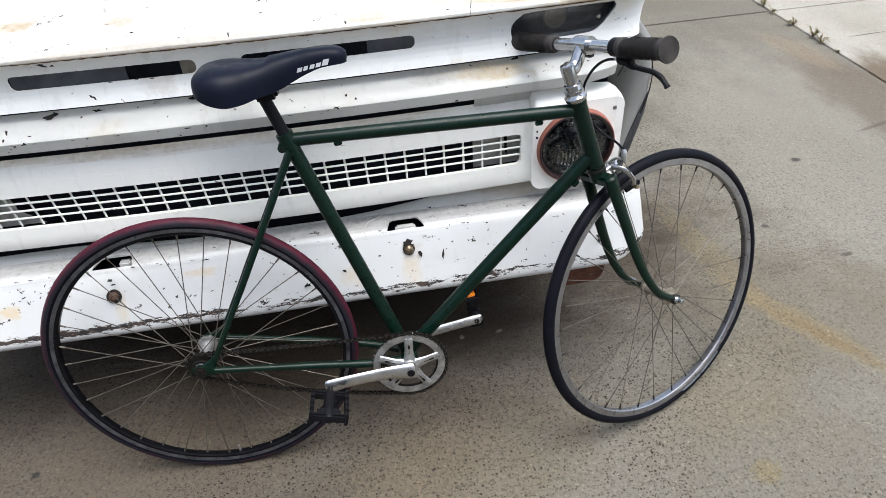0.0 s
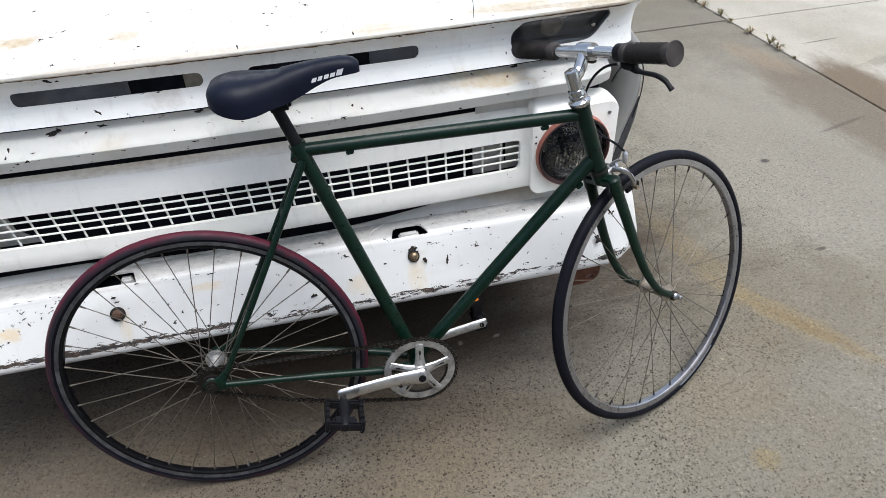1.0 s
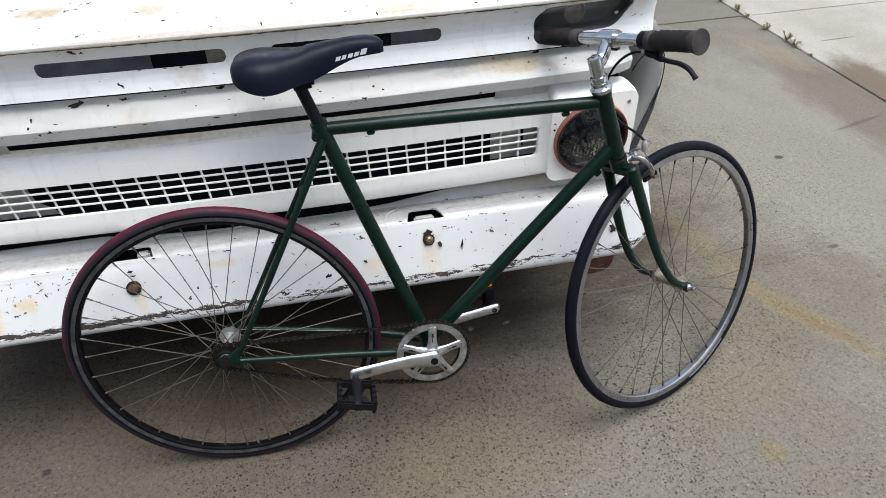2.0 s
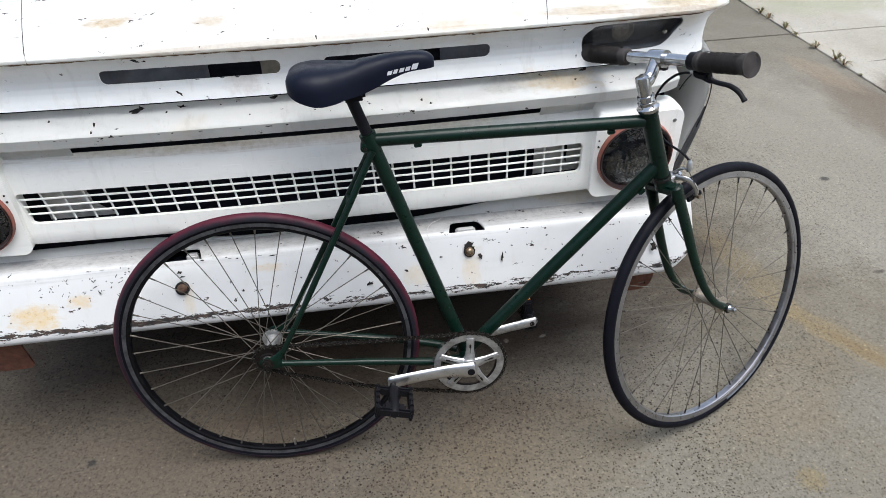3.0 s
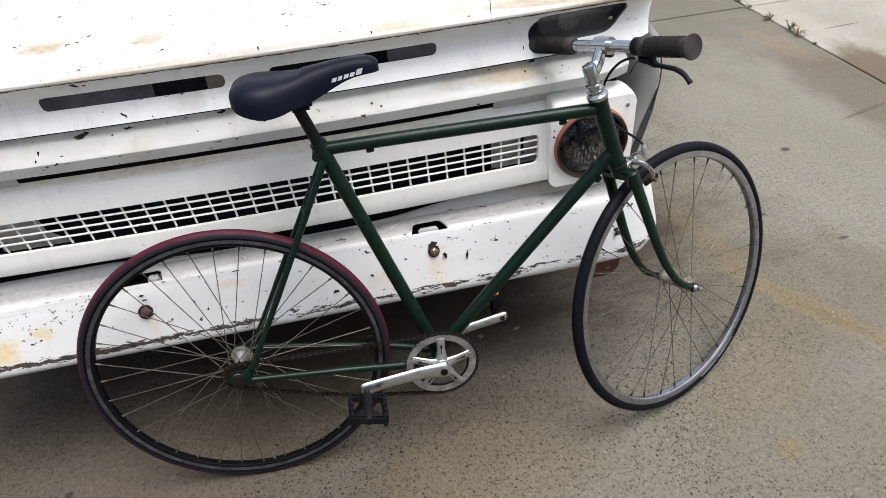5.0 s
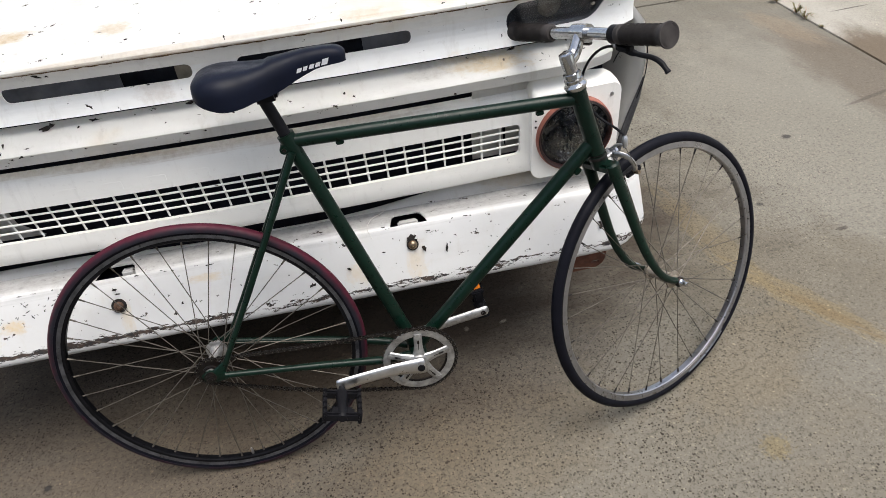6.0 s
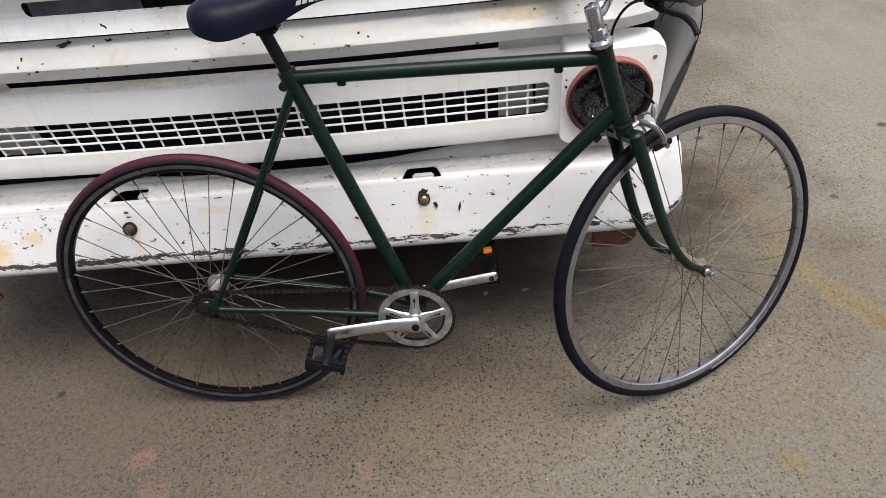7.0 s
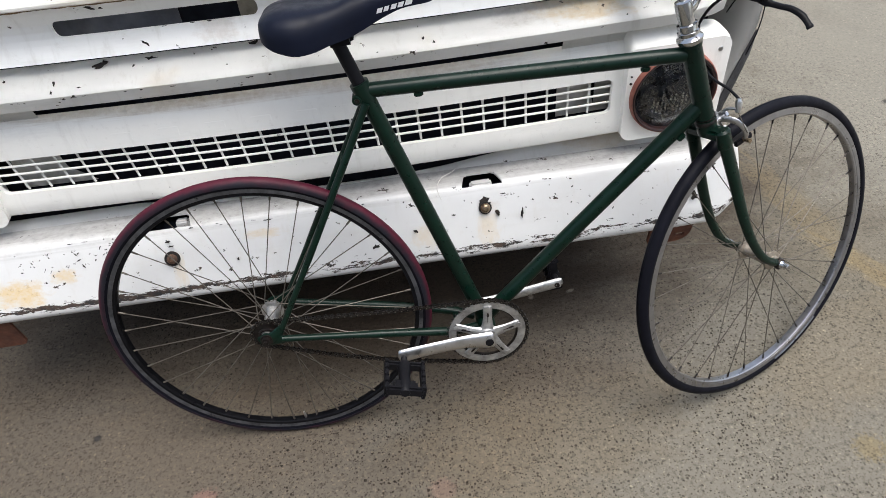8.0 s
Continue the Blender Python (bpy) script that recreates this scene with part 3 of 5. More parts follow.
def lay_header(x, z, out=0.0):
    u = max(0.0, (abs(x) - 0.83) / 0.1)
    back = 0.065 * u * u if u < 0.9 else 0.0527 + 0.03 * (u - 0.9)
    return Vector((x, header_y(z) + bow(x) + back - out, z))


def mirror(loop):
    return [(-x, z) for x, z in reversed(loop)]


slot_l = pill(-0.396, -0.043, 0.881, 0.9105, 0.0125, 6)
slot_r = pill(0.045, 0.394, 0.8805, 0.9085, 0.0125, 6)
lamp_hole = [(0.606, 0.872), (0.645, 0.868), (0.76, 0.868), (0.794, 0.877), (0.815, 0.897), (0.826, 0.915), (0.82, 0.928), (0.80, 0.932), (0.64, 0.930), (0.615, 0.921), (0.601, 0.905), (0.598, 0.885)]
lamp_hole = smooth(lamp_hole)
rim_side = [(0.897, 0.843), (0.899, 0.86), (0.9075, 0.88), (0.922, 0.9), (0.937, 0.92), (0.95, 0.94), (0.959, 0.956)]
rim_out = rim_side + [(-x, z) for x, z in reversed(rim_side)]
part("header_panel", plate(rim_out, [slot_l, slot_r, lamp_hole, mirror(lamp_hole)], lay_header, XS, (0.853, 0.86, 0.87, 0.88, 0.892, 0.905, 0.925, 0.94), 0.003), WHITE, truck, "white panel with two long slots")
# inner sheets seen through the slots, with dark gaps between them
for x0, x1, mat in ((-0.43, -0.2, NAVY), (-0.09, -0.01, BROWNSHEET), (0.3, 0.46, NAVY)):
    bm = plate([(x0, 0.84), (x1, 0.84), (x1, 0.93), (x0, 0.93)], [], lambda x, z: Vector((x, 0.2 + bow(x), z)), steps(x0, x1, 4))
    part("inner_panel", bm, mat, truck)


def parking_lamp(side):
    bucket = [(x * side, z) for x, z in lamp_hole]
    bm = bmesh.new()
    rows = [[lay_header(x, z, -d) for x, z in bucket + bucket[:1]] for d in (0.002, 0.03, 0.05)]
    strip(bm, rows)
    bm.faces.new([bm.verts.new(p) for p in rows[-1][:-1]])
    lamp = part("parking_lamp", bm, LAMPBOX, truck, "dark recessed parking lamp")
    inset = plate(bucket, [], lambda x, z: lay_header(x, z, -0.012), steps(-0.8, 0.8, 32), (0.88, 0.892, 0.905, 0.92), 0.003)
    part("lens", inset, SMOKED, lamp, "smoked lamp lens").visible_shadow = False
    hub = lay_header(0.70 * side, 0.902, -0.036)
    bm = lathe(bmesh.new(), [(0.0, 0.0), (0.02, 0.002), (0.026, 0.012), (0.024, 0.013), (0.017, 0.006), (0.0, 0.005)], 24, Matrix.Translation(hub) @ pose(0, 0, 0, 90))
    part("reflector", bm, DULLHUB, lamp)
    spot = lay_header(0.793 * side, 0.896, -0.007)
    bm = lathe(bmesh.new(), [(0.0055, 0.0), (0.0055, 0.002), (0.004, 0.004), (0.0, 0.0045)], 14, Matrix.Translation(spot) @ pose(0, 0, 0, 90))
    part("screw", bm, CHROME, lamp)


parking_lamp(1)
parking_lamp(-1)

# eyebrow ledge over the grille
brow = [(0.1235, 0.83), (0.12, 0.8265), (0.1, 0.8165), (0.078, 0.805), (0.069, 0.7993), (0.0655, 0.7945), (0.0665, 0.7895), (0.0705, 0.7715), (0.075, 0.768), (0.1, 0.769)]
part("brow_ledge", strip(bmesh.new(), [[(x, y + bow(x) + max(0, (abs(x) - 0.74) / 0.1) ** 2 * 0.03, z) for y, z in brow] for x in [-0.836, -0.832, -0.823] + steps(-0.81, 0.81, 34) + [0.823, 0.832, 0.836]], 0.002), WHITE, truck, "white ledge above the grille")

# grille panel with its mesh
grille_y = curve_of([(0.518, 0.135), (0.522, 0.1), (0.527, 0.091), (0.535, 0.087), (0.56, 0.089), (0.6, 0.093), (0.66, 0.097), (0.7, 0.1), (0.715, 0.104), (0.724, 0.11), (0.729, 0.117), (0.731, 0.126)])


def lay_grille(x, z, out=0.0):
    return Vector((x, grille_y(z) + bow(x) - out, z))


GX0, GX1, GZ0, GZ1 = -0.645, 0.622, 0.58, 0.6555


def slant(x, z):
    """The grille's opening narrows downwards, more so at its far end."""
    return x + (GZ1 - z) / (GZ1 - GZ0) * (0.006 - 0.013 * x)


opening = [(slant(x, z), z) for x, z in pill(GX0, GX1, GZ0, GZ1, 0.012)]
grille = part("grille_panel", plate([(-0.66, 0.518), (0.66, 0.518), (0.66, 0.731), (-0.66, 0.731)], [opening], lay_grille, steps(-0.65, 0.65, 26), (0.522, 0.527, 0.535, 0.56, 0.6, 0.66, 0.7, 0.715, 0.724, 0.729), 0.011), GRILLEPAINT, truck, "white pressed grille panel")
for k in range(1, 28):
    x = GX0 + (GX1 - GX0) * k / 28
    bm = tube(bmesh.new(), [(slant(x, z), y + bow(x), z) for y, z in ((0.1065, GZ0 - 0.002), (0.1105, GZ1 + 0.002))], 0.0025, 6)
    part("upright_bar", bm, GRILLEPAINT, grille)
for k in range(1, 4):
    z = GZ0 + (GZ1 - GZ0) * k / 4
    bm = tube(bmesh.new(), [(x, 0.104 + bow(x), z) for x in steps(slant(GX0, z) - 0.003, slant(GX1, z) + 0.003, 20)], 0.0026, 6)
    part("cross_bar", bm, GRILLEPAINT, grille)
for k in range(9):
    x0 = (k - 4) * 0.09
    bm = plate(pill(x0 - 0.02, x0 + 0.02, 0.668, 0.688, 0.003, 2), [], lambda x, z: lay_grille(x, z, 0.0006), (), (), 0.001)
    part("raised_bar", bm, GRILLEPAINT, grille)
for side in (1, -1):
    rows = [[(x, 0.12 + bow(x), 0.722), (x, 0.112 + bow(x), 0.745), (x, 0.094 + bow(x), 0.775)] for x in steps((0.515 if side > 0 else -0.5), 0.665 * side, 4)]
    part("corner_filler", strip(bmesh.new(), rows, 0.002), WHITE, truck)
    for x0, x1, low in ((0.515, 0.592, 0.01), (0.598, 0.645, 0.0)) if side > 0 else ((-0.61, -0.505, 0.045),):
        rows = [[(x + low * (x == x1), 0.138 + bow(x), 0.56), (x, 0.138 + bow(x), 0.6), (x - 0.4 * low * (x == x1), 0.138 + bow(x), 0.69)] for x in (x0, x1)]
        part("radiator_support", strip(bmesh.new(), rows, 0.002), DUSTSHEET, truck, "pale dusty sheet behind the grille")


# headlamp surrounds
def headlamp(side):
    cx, cz = 0.7445, 0.6195

    def lay(x, z, out=0.0):
        return Vector((x * side, 0.073 + bow(x * side) + 0.5 * max(0, abs(x - 0.755) - 0.085) ** 1.5 - out, z))

    loop = pill(0.643, 0.858, 0.512, 0.728, [0.025, 0.02, 0.026, 0.012], 7)
    bm = plate(loop, [ring_of(cx, cz, 0.091)], lay, steps(0.66, 0.86, 8), (), 0.002)

    def shoulder(x, z, back, grow):
        """The pressing's rim, which rolls away from the face, most of all along its top."""
        wide = max(0.0, (x - 0.83) / 0.032)
        high = max(0.0, (z - 0.69) / 0.038) * (1 - 0.85 * min(1.0, max(0.0, (x - 0.79) / 0.055)))
        return lay(x, z, -back) + Vector((side * 0.006 * wide * grow, 0, 0.028 * high * grow))

    skirt = [[lay(x, z), shoulder(x, z, 0.003, 0.12), shoulder(x, z, 0.012, 0.5), shoulder(x, z, 0.028, 0.9), shoulder(x, z, 0.055, 1.0)] for x, z in loop + loop[:1]]
    strip(bm, skirt)
    bmesh.ops.remove_doubles(bm, verts=bm.verts, dist=0.0002)
    lamp = part("headlamp_surround", bm, GRILLEPAINT, truck, "white headlamp surround")
    c = lay(cx, cz, 0.0)
    face = Matrix.Translation(c) @ pose(0, 0, 0, 90)
    part("bezel", lathe(bmesh.new(), [(0.0925, -0.03), (0.0925, 0.003), (0.0918, 0.011), (0.0908, 0.0145), (0.0895, 0.0155), (0.0885, 0.013), (0.0885, -0.03)], 48, face, True), CORALRING, lamp, "faded coral-red lamp bezel")
    part("retaining_ring", lathe(bmesh.new(), [(0.0885, -0.004), (0.0885, 0.0145), (0.0868, 0.0165), (0.083, 0.0135), (0.0818, -0.004)], 48, face, True), DARKRING, lamp, "thin dark retaining ring")
    bowl = [(0.0, -0.06), (0.03, -0.052), (0.055, -0.034), (0.07, -0.016), (0.082, 0.003)]
    part("reflector", lathe(bmesh.new(), bowl, 40, face), REFLECTOR, lamp)
    bm = bmesh.new()
    dome = [(r, 0.005 + 0.015 * (1 - (r / 0.082) ** 2)) for r in steps(0.0, 0.082, 8)]
    lathe(bm, dome + [(r, h - 0.003) for r, h in reversed(dome)], 40, face)
    part("lens", bm, LENS, lamp).visible_shadow = False
    for k in range(-4, 5):
        x = k * 0.0085 - 0.006
        bm = tube(bmesh.new(), [face @ Vector((x, z, -0.0005 + 0.014 * (1 - (x * x + z * z) / 0.0068))) for z in steps(-0.05 + 0.003 * abs(k), -0.002 + 0.006 * math.sin(2.4 * k), 4)], 0.0018, 6)
        part("flute", bm, LENS, lamp).visible_shadow = False
    for x, z, r in ((0.834, 0.7, 0.0052), (0.6515, 0.668, 0.0022), (0.6515, 0.652, 0.0028), (0.818, 0.524, 0.003)):
        bm = lathe(bmesh.new(), [(r, 0.0), (r * 0.9, 0.0015), (0.0, 0.002)], 12, Matrix.Translation(lay(x, z)) @ pose(0, 0, 0, 90))
        part("screw", bm, ALLOY if r > 0.005 else OILY, lamp)


headlamp(1)
headlamp(-1)

# bonnet and wings
hood_knots = [(0.1, 0.9435), (0.086, 0.945), (0.081, 0.9485), (0.0815, 0.953), (0.087, 0.958), (0.11, 0.966), (0.2, 0.983), (0.35, 1.003), (0.55, 1.025), (0.9, 1.055), (1.6, 1.09)]


def seam(y):
    return 0.503 + 0.26 * max(0.0, min(y, 0.6) - 0.08)


def hood_point(x, y, z):
    a = abs(x)
    back = max(0.0, (a - 0.83) / 0.1) ** 2 * 0.035
    drop = 0.05 * x * x * min(1, max(0, y - 0.1) * 2) + max(0.0, (a - 0.9) / 0.05) ** 2 * 0.02 * min(1, max(0, y - 0.11) * 5)
    return Vector((x, y + bow(x) * max(0, 1 - y) + back, z - drop))


part("bonnet", strip(bmesh.new(), [[hood_point(t * seam(y), y, z) for y, z in hood_knots] for t in steps(-1, 1, 24)], 0.003), HOODPAINT, truck, "white bonnet with rust spots")
for side in (1, -1):
    rows = [[hood_point(side * (seam(y) + 0.0015 + t * (0.929 + 0.03 * min(1, max(0, y - 0.1) * 2) - seam(y))), y, z) for y, z in hood_knots] for t in steps(0, 1, 16)]
    wing = part("wing_top", strip(bmesh.new(), rows, 0.003), HOODPAINT, truck, "white front wing")
    plan = [(0.79, 0.42), (0.84, 0.36), (0.88, 0.265), (0.902, 0.196), (0.922, 0.186), (0.936, 0.22), (0.945, 0.4), (0.953, 0.8), (0.955, 1.6)]
    belly = curve_of([(0.45, -0.03), (0.5, -0.022), (0.56, -0.008), (0.6, 0.003), (0.65, 0.018), (0.7, 0.031), (0.74, 0.033), (0.76, 0.031), (0.82, 0.02), (0.85, -0.01), (0.87, -0.026), (0.91, -0.034)])
    tall = (0.45, 0.5, 0.56, 0.61, 0.65, 0.69, 0.72, 0.74, 0.76, 0.79, 0.82, 0.85, 0.87, 0.91)

    def tuck(y, z):
        """Below the header the wing's nose stands further forward and in."""
        return min(1.0, max(0.0, (0.86 - z) / 0.08)) * max(0.0, 1 - max(0.0, y - 0.17) / 0.5)

    rows = [[(side * (p.x - 0.026 * tuck(p.y, z) + belly(z) * min(1, max(0, (p.x - 0.85) / 0.06))), p.y - 0.05 * tuck(p.y, z), z) for z in tall] for p in arc([(x, y, 0) for x, y in plan], 4)]
    part("wing_side", strip(bmesh.new(), rows, 0.003), WINGPAINT, wing, "grimy wing side, greyed for shade")
    trim = [(side * (0.906 + belly(z)), 0.142, z) for z in (0.7, 0.68, 0.65, 0.6, 0.55, 0.5, 0.46)]
    part("edge_strip", tube(bmesh.new(), trim, [0.0015, 0.005, 0.009, 0.0115, 0.0115, 0.01, 0.01], 8), EDGING, wing, "dark strip along the wing edge")
    wire = arc([(side * x, y, z) for x, y, z in ((0.838, 0.104, 0.768), (0.846, 0.1, 0.79), (0.866, 0.106, 0.806), (0.898, 0.122, 0.812), (0.926, 0.132, 0.79), (0.937, 0.136, 0.75), (0.935, 0.136, 0.7), (0.921, 0.134, 0.65))], 5)
    part("wire", tube(bmesh.new(), wire, 0.0013, 6), BLACK, wing, "thin black wire along the wing edge")
rng = random.Random(5)
lip = steps(-0.86, 0.86, 160)
part("rusted_lip", tube(bmesh.new(), [hood_point(x, 0.0905, 0.9435) for x in lip], [rng.uniform(0.0012, 0.0032) for _ in lip], 6), RUSTEDGE, truck, "rusted lower lip of the bonnet")

# bumper
bar = arc([(0, y, z) for y, z in ((0.128, 0.474), (0.1, 0.476), (0.066, 0.483), (0.051, 0.4825), (0.042, 0.475), (0.03, 0.4545), (0.016, 0.428), (0.001, 0.397), (-0.0125, 0.369), (-0.018, 0.353), (-0.0155, 0.34), (-0.003, 0.33), (0.03, 0.326))], 4)
run = [0.0]
for a, b in zip(bar, bar[1:]):
    run.append(run[-1] + (b - a).length)


def lay_bumper(x, s, out=0.0):
    k = max(0, min(len(run) - 2, next((i for i, r in enumerate(run) if r > s), len(run)) - 1))
    p = bar[k].lerp(bar[k + 1], (s - run[k]) / (run[k + 1] - run[k]))
    d = (bar[k + 1] - bar[k]).normalized()
    p = p + Vector((0, d.z, -d.y)) * out
    t = max(0.0, (abs(x) - 0.8) / 0.13)
    return Vector((x, p.y - 0.02 * x + 0.075 * t * t, 0.4 + (p.z - 0.4) * (1 - 0.18 * t * t)))


LEN = run[-1]
slots = []
for c in (0.332, -0.328):
    slots.append([(c - 0.044, 0.081), (c + 0.044, 0.081), (c + 0.034, 0.036), (c + 0.026, 0.029), (c - 0.026, 0.029), (c - 0.034, 0.036)])
end = [(0.926, 0.03), (0.93, 0.06), (0.93, LEN - 0.06), (0.922, LEN - 0.02), (0.9, LEN)]
outline = [(-x, s) for x, s in end] + list(reversed(end)) + [(0.9, 0.0), (-0.9, 0.0)]
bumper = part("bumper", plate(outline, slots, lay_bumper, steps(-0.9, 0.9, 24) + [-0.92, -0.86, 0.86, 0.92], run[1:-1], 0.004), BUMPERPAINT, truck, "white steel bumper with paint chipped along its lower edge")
for c in (0.332, -0.328):
    bm = box(bmesh.new(), (0.048, 0.022, 0.024) if c > 0 else (0.028, 0.02, 0.02), pose(c + 0.002, 0.08 - 0.02 * c, 0.4545, -8, 0, 0) if c > 0 else pose(c + 0.012, 0.108, 0.448, -8, 0, 0), 0.004)
    part("bracket", bm, BUMPERPAINT, bumper)
    # dark sheet in place of the shade within the slot
    part("slot_shade_sheet", strip(bmesh.new(), [[(c - 0.06, 0.075, 0.43), (c - 0.06, 0.15, 0.45)], [(c + 0.06, 0.075, 0.43), (c + 0.06, 0.15, 0.45)]], 0.002), CAVITY, bumper)
for x, y, z in ((0.332, 0.0128, 0.4425), (-0.335, 0.0192, 0.4285), (0.822, -0.004, 0.391), (-0.822, 0.029, 0.391)):
    at = Vector((x, y, z))
    tilt = Matrix.Translation(at) @ pose(0, 0, 0, 63)
    bm = lathe(bmesh.new(), [(0.0108, -0.004), (0.0108, 0.0025), (0.01, 0.005), (0.0072, 0.0078), (0.0036, 0.0088), (0.0032, 0.0075), (0.0, 0.0075)], 20, tilt)
    wide = 0.016 if x == -0.335 else 0.0138
    part("washer", lathe(bmesh.new(), [(wide, -0.004), (wide, 0.001), (0.011, 0.0014), (0.0, 0.0014)], 20, tilt), CHIP, bumper)
    part("bolt", bm, OLDBOLT if x == -0.335 else BRASSY, bumper, "domed bumper bolt with rust round it")
thread = arc([lay_bumper(0.242, 0.1, 0.002), lay_bumper(0.236, 0.075, 0.004), lay_bumper(0.25, 0.045, 0.008), lay_bumper(0.275, 0.02, 0.006), lay_bumper(0.29, 0.0, 0.004)], 6)
part("loose_wire", tube(bmesh.new(), thread, 0.0006, 6), DUSTSHEET, bumper, "thin pale loose wire")
for side in (1, -1):
    tab = pill(0.725, 0.83, 0.228, 0.325, [0.015, 0.035, 0.004, 0.004], 5)
    slot = pill(0.793, 0.815, 0.248, 0.258, 0.004, 3)
    bm = plate([(side * x, z) for x, z in tab], [[(side * x, z) for x, z in slot]], lambda x, z: Vector((x, 0.02 + 0.15 * (0.325 - z), z)), (), (), 0.006)
    part("towing_tab", bm, RUST, bumper, "rusty bracket under the bumper end")
apron = [(0.12, 0.4695), (0.127, 0.476), (0.134, 0.4815), (0.14, 0.485), (0.15, 0.484)]


def apron_row(x):
    """Narrow in the middle, where a dark gap shows under the grille, wider towards the ends."""
    k = 0.4 + 0.6 * min(1, max(0, (x - 0.16) / 0.3)) + 0.42 * min(1, max(0, (-x - 0.15) / 0.25))
    back = max(0, (abs(x) - 0.8) / 0.1) ** 2 * 0.05
    return [(x, 0.12 + (y - 0.12) * k - 0.01 * x + back, 0.4695 + (z - 0.4695) * k + 0.4 * (y - 0.12) * max(0, k - 0.6) * 2.5) for y, z in apron]


part("apron", strip(bmesh.new(), [apron_row(x) for x in steps(-0.88, 0.88, 40)], 0.002), WHITE, truck, "white apron between grille and bumper")

# what closes the engine bay and carries it; unseen added blocks shade the ground
for name, size, at in (("radiator", (1.78, 0.02, 0.56), (0, 0.24, 0.66)), ("firewall", (1.78, 0.02, 0.69), (0, 1.58, 0.695)), ("unseen_undertray", (1.8, 4.2, 0.03), (0, 2.4, 0.36)), ("unseen_axle_beam", (1.42, 0.3, 0.2), (0, 0.8, 0.24)), ("unseen_crossmember", (1.6, 0.12, 0.25), (0, 0.45, 0.255)), ("unseen_sill", (0.05, 2.9, 0.16), (0.88, 3.0, 0.34)), ("unseen_sill", (0.05, 2.9, 0.16), (-0.88, 3.0, 0.34)), ("unseen_valance", (1.8, 0.05, 0.2), (0, 4.48, 0.33))):
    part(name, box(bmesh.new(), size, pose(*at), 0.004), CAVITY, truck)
for side in (1, -1):
    hub = pose(0.8 * side, 0.95, 0.36, 0, 90, 0)
    bm = lathe(bmesh.new(), [(0.2, -0.09), (0.3, -0.1), (0.35, -0.085), (0.36, -0.05), (0.36, 0.05), (0.35, 0.085), (0.3, 0.1), (0.2, 0.09)], 40, hub, True)
    wheel = part("wheel", bm, RUBBER, truck, "black truck tyre in the shade")
    part("rim", lathe(bmesh.new(), [(0.0, 0.05), (0.08, 0.06), (0.15, 0.04), (0.2, 0.085), (0.205, 0.08), (0.205, -0.08), (0.15, 0.02), (0.0, 0.03)], 32, hub), WHITE, wheel)


# plain cab and load bed that close the truck behind its front
cab = [(1.52, 1.02), (1.6, 1.09), (2.0, 1.56), (2.12, 1.6), (2.95, 1.6), (3.02, 1.55), (3.06, 1.05), (3.06, 0.45)]
part("cab", strip(bmesh.new(), [[(x * (1 - 0.12 * max(0, z - 1.05)), y, z) for y, z in cab] for x in steps(-0.93, 0.93, 8)], 0.02), WHITE, truck, "white cab shell")
part("windscreen", strip(bmesh.new(), [[(x * (1 - 0.12 * (z - 1.05)), y - 0.014, z + 0.012) for y, z in ((1.65, 1.15), (1.95, 1.5))] for x in steps(-0.8, 0.8, 6)], 0.005), SMOKED, truck)
for side in (1, -1):
    wall = [[(side * 0.935, y, 0.4), (side * 0.945, y, 0.8), (side * 0.935, y, 1.05)] for y in (1.6, 2.3, 3.05)]
    part("cab_door", strip(bmesh.new(), wall, 0.02), WHITE, truck)
    pane = [[(side * (0.93 - 0.11 * (z - 1.05)), y, z) for y, z in row] for row in (((1.66, 1.07), (2.02, 1.54)), ((2.98, 1.07), (2.95, 1.55)))]
    part("side_window", strip(bmesh.new(), pane, 0.005), SMOKED, truck)
    part("bed_side", box(bmesh.new(), (0.04, 1.4, 0.45), pose(side * 0.9, 3.8, 0.68), 0.008), WHITE, truck)
part("bed_floor", box(bmesh.new(), (1.76, 1.4, 0.03), pose(0, 3.8, 0.47), 0.004), PRIMER, truck)
part("tailgate", box(bmesh.new(), (1.84, 0.04, 0.45), pose(0, 4.52, 0.68), 0.008), WHITE, truck)


# paint chips, each with its own ragged outline, laid on the panels
def chip(lay, x, s, w, h, seed, turn=0.0):
    rng = random.Random(seed)
    c, d = math.cos(radians(turn)), math.sin(radians(turn))
    loop = []
    for k in range(13):
        a, r = 2 * math.pi * k / 13, rng.uniform(0.35, 1.15)
        px, ps = w * r * math.cos(a), h * r * math.sin(a)
        loop.append((x + px * c - ps * d, s + px * d + ps * c))
    bm = bmesh.new()
    mid = bm.verts.new(lay(x, s, 0.0008))
    rim = [bm.verts.new(lay(px, ps, 0.0006)) for px, ps in loop]
    for k in range(13):
        bm.faces.new((mid, rim[k], rim[(k + 1) % 13]))
    part("paint_chip", bm, CHIP, truck)


def lay_hood(x, y, out=0.0):
    for (y0, z0), (y1, z1) in zip(hood_knots[3:], hood_knots[4:]):
        if y <= y1:
            return hood_point(x, y, z0 + (z1 - z0) * (y - y0) / (y1 - y0)) + Vector((0, 0, 0.003 + out))


def lay_brow(x, z, out=0.0):
    knots = [(y, h) for y, h in reversed(brow[1:8])]
    for (y0, z0), (y1, z1) in zip(knots, knots[1:]):
        if z <= z1 or (y1, z1) == knots[-1]:
            n = Vector((0, -(z1 - z0), y1 - y0)).normalized()
            return Vector((x, y0 + (y1 - y0) * (z - z0) / (z1 - z0) + bow(x), z)) + n * (0.002 + out)


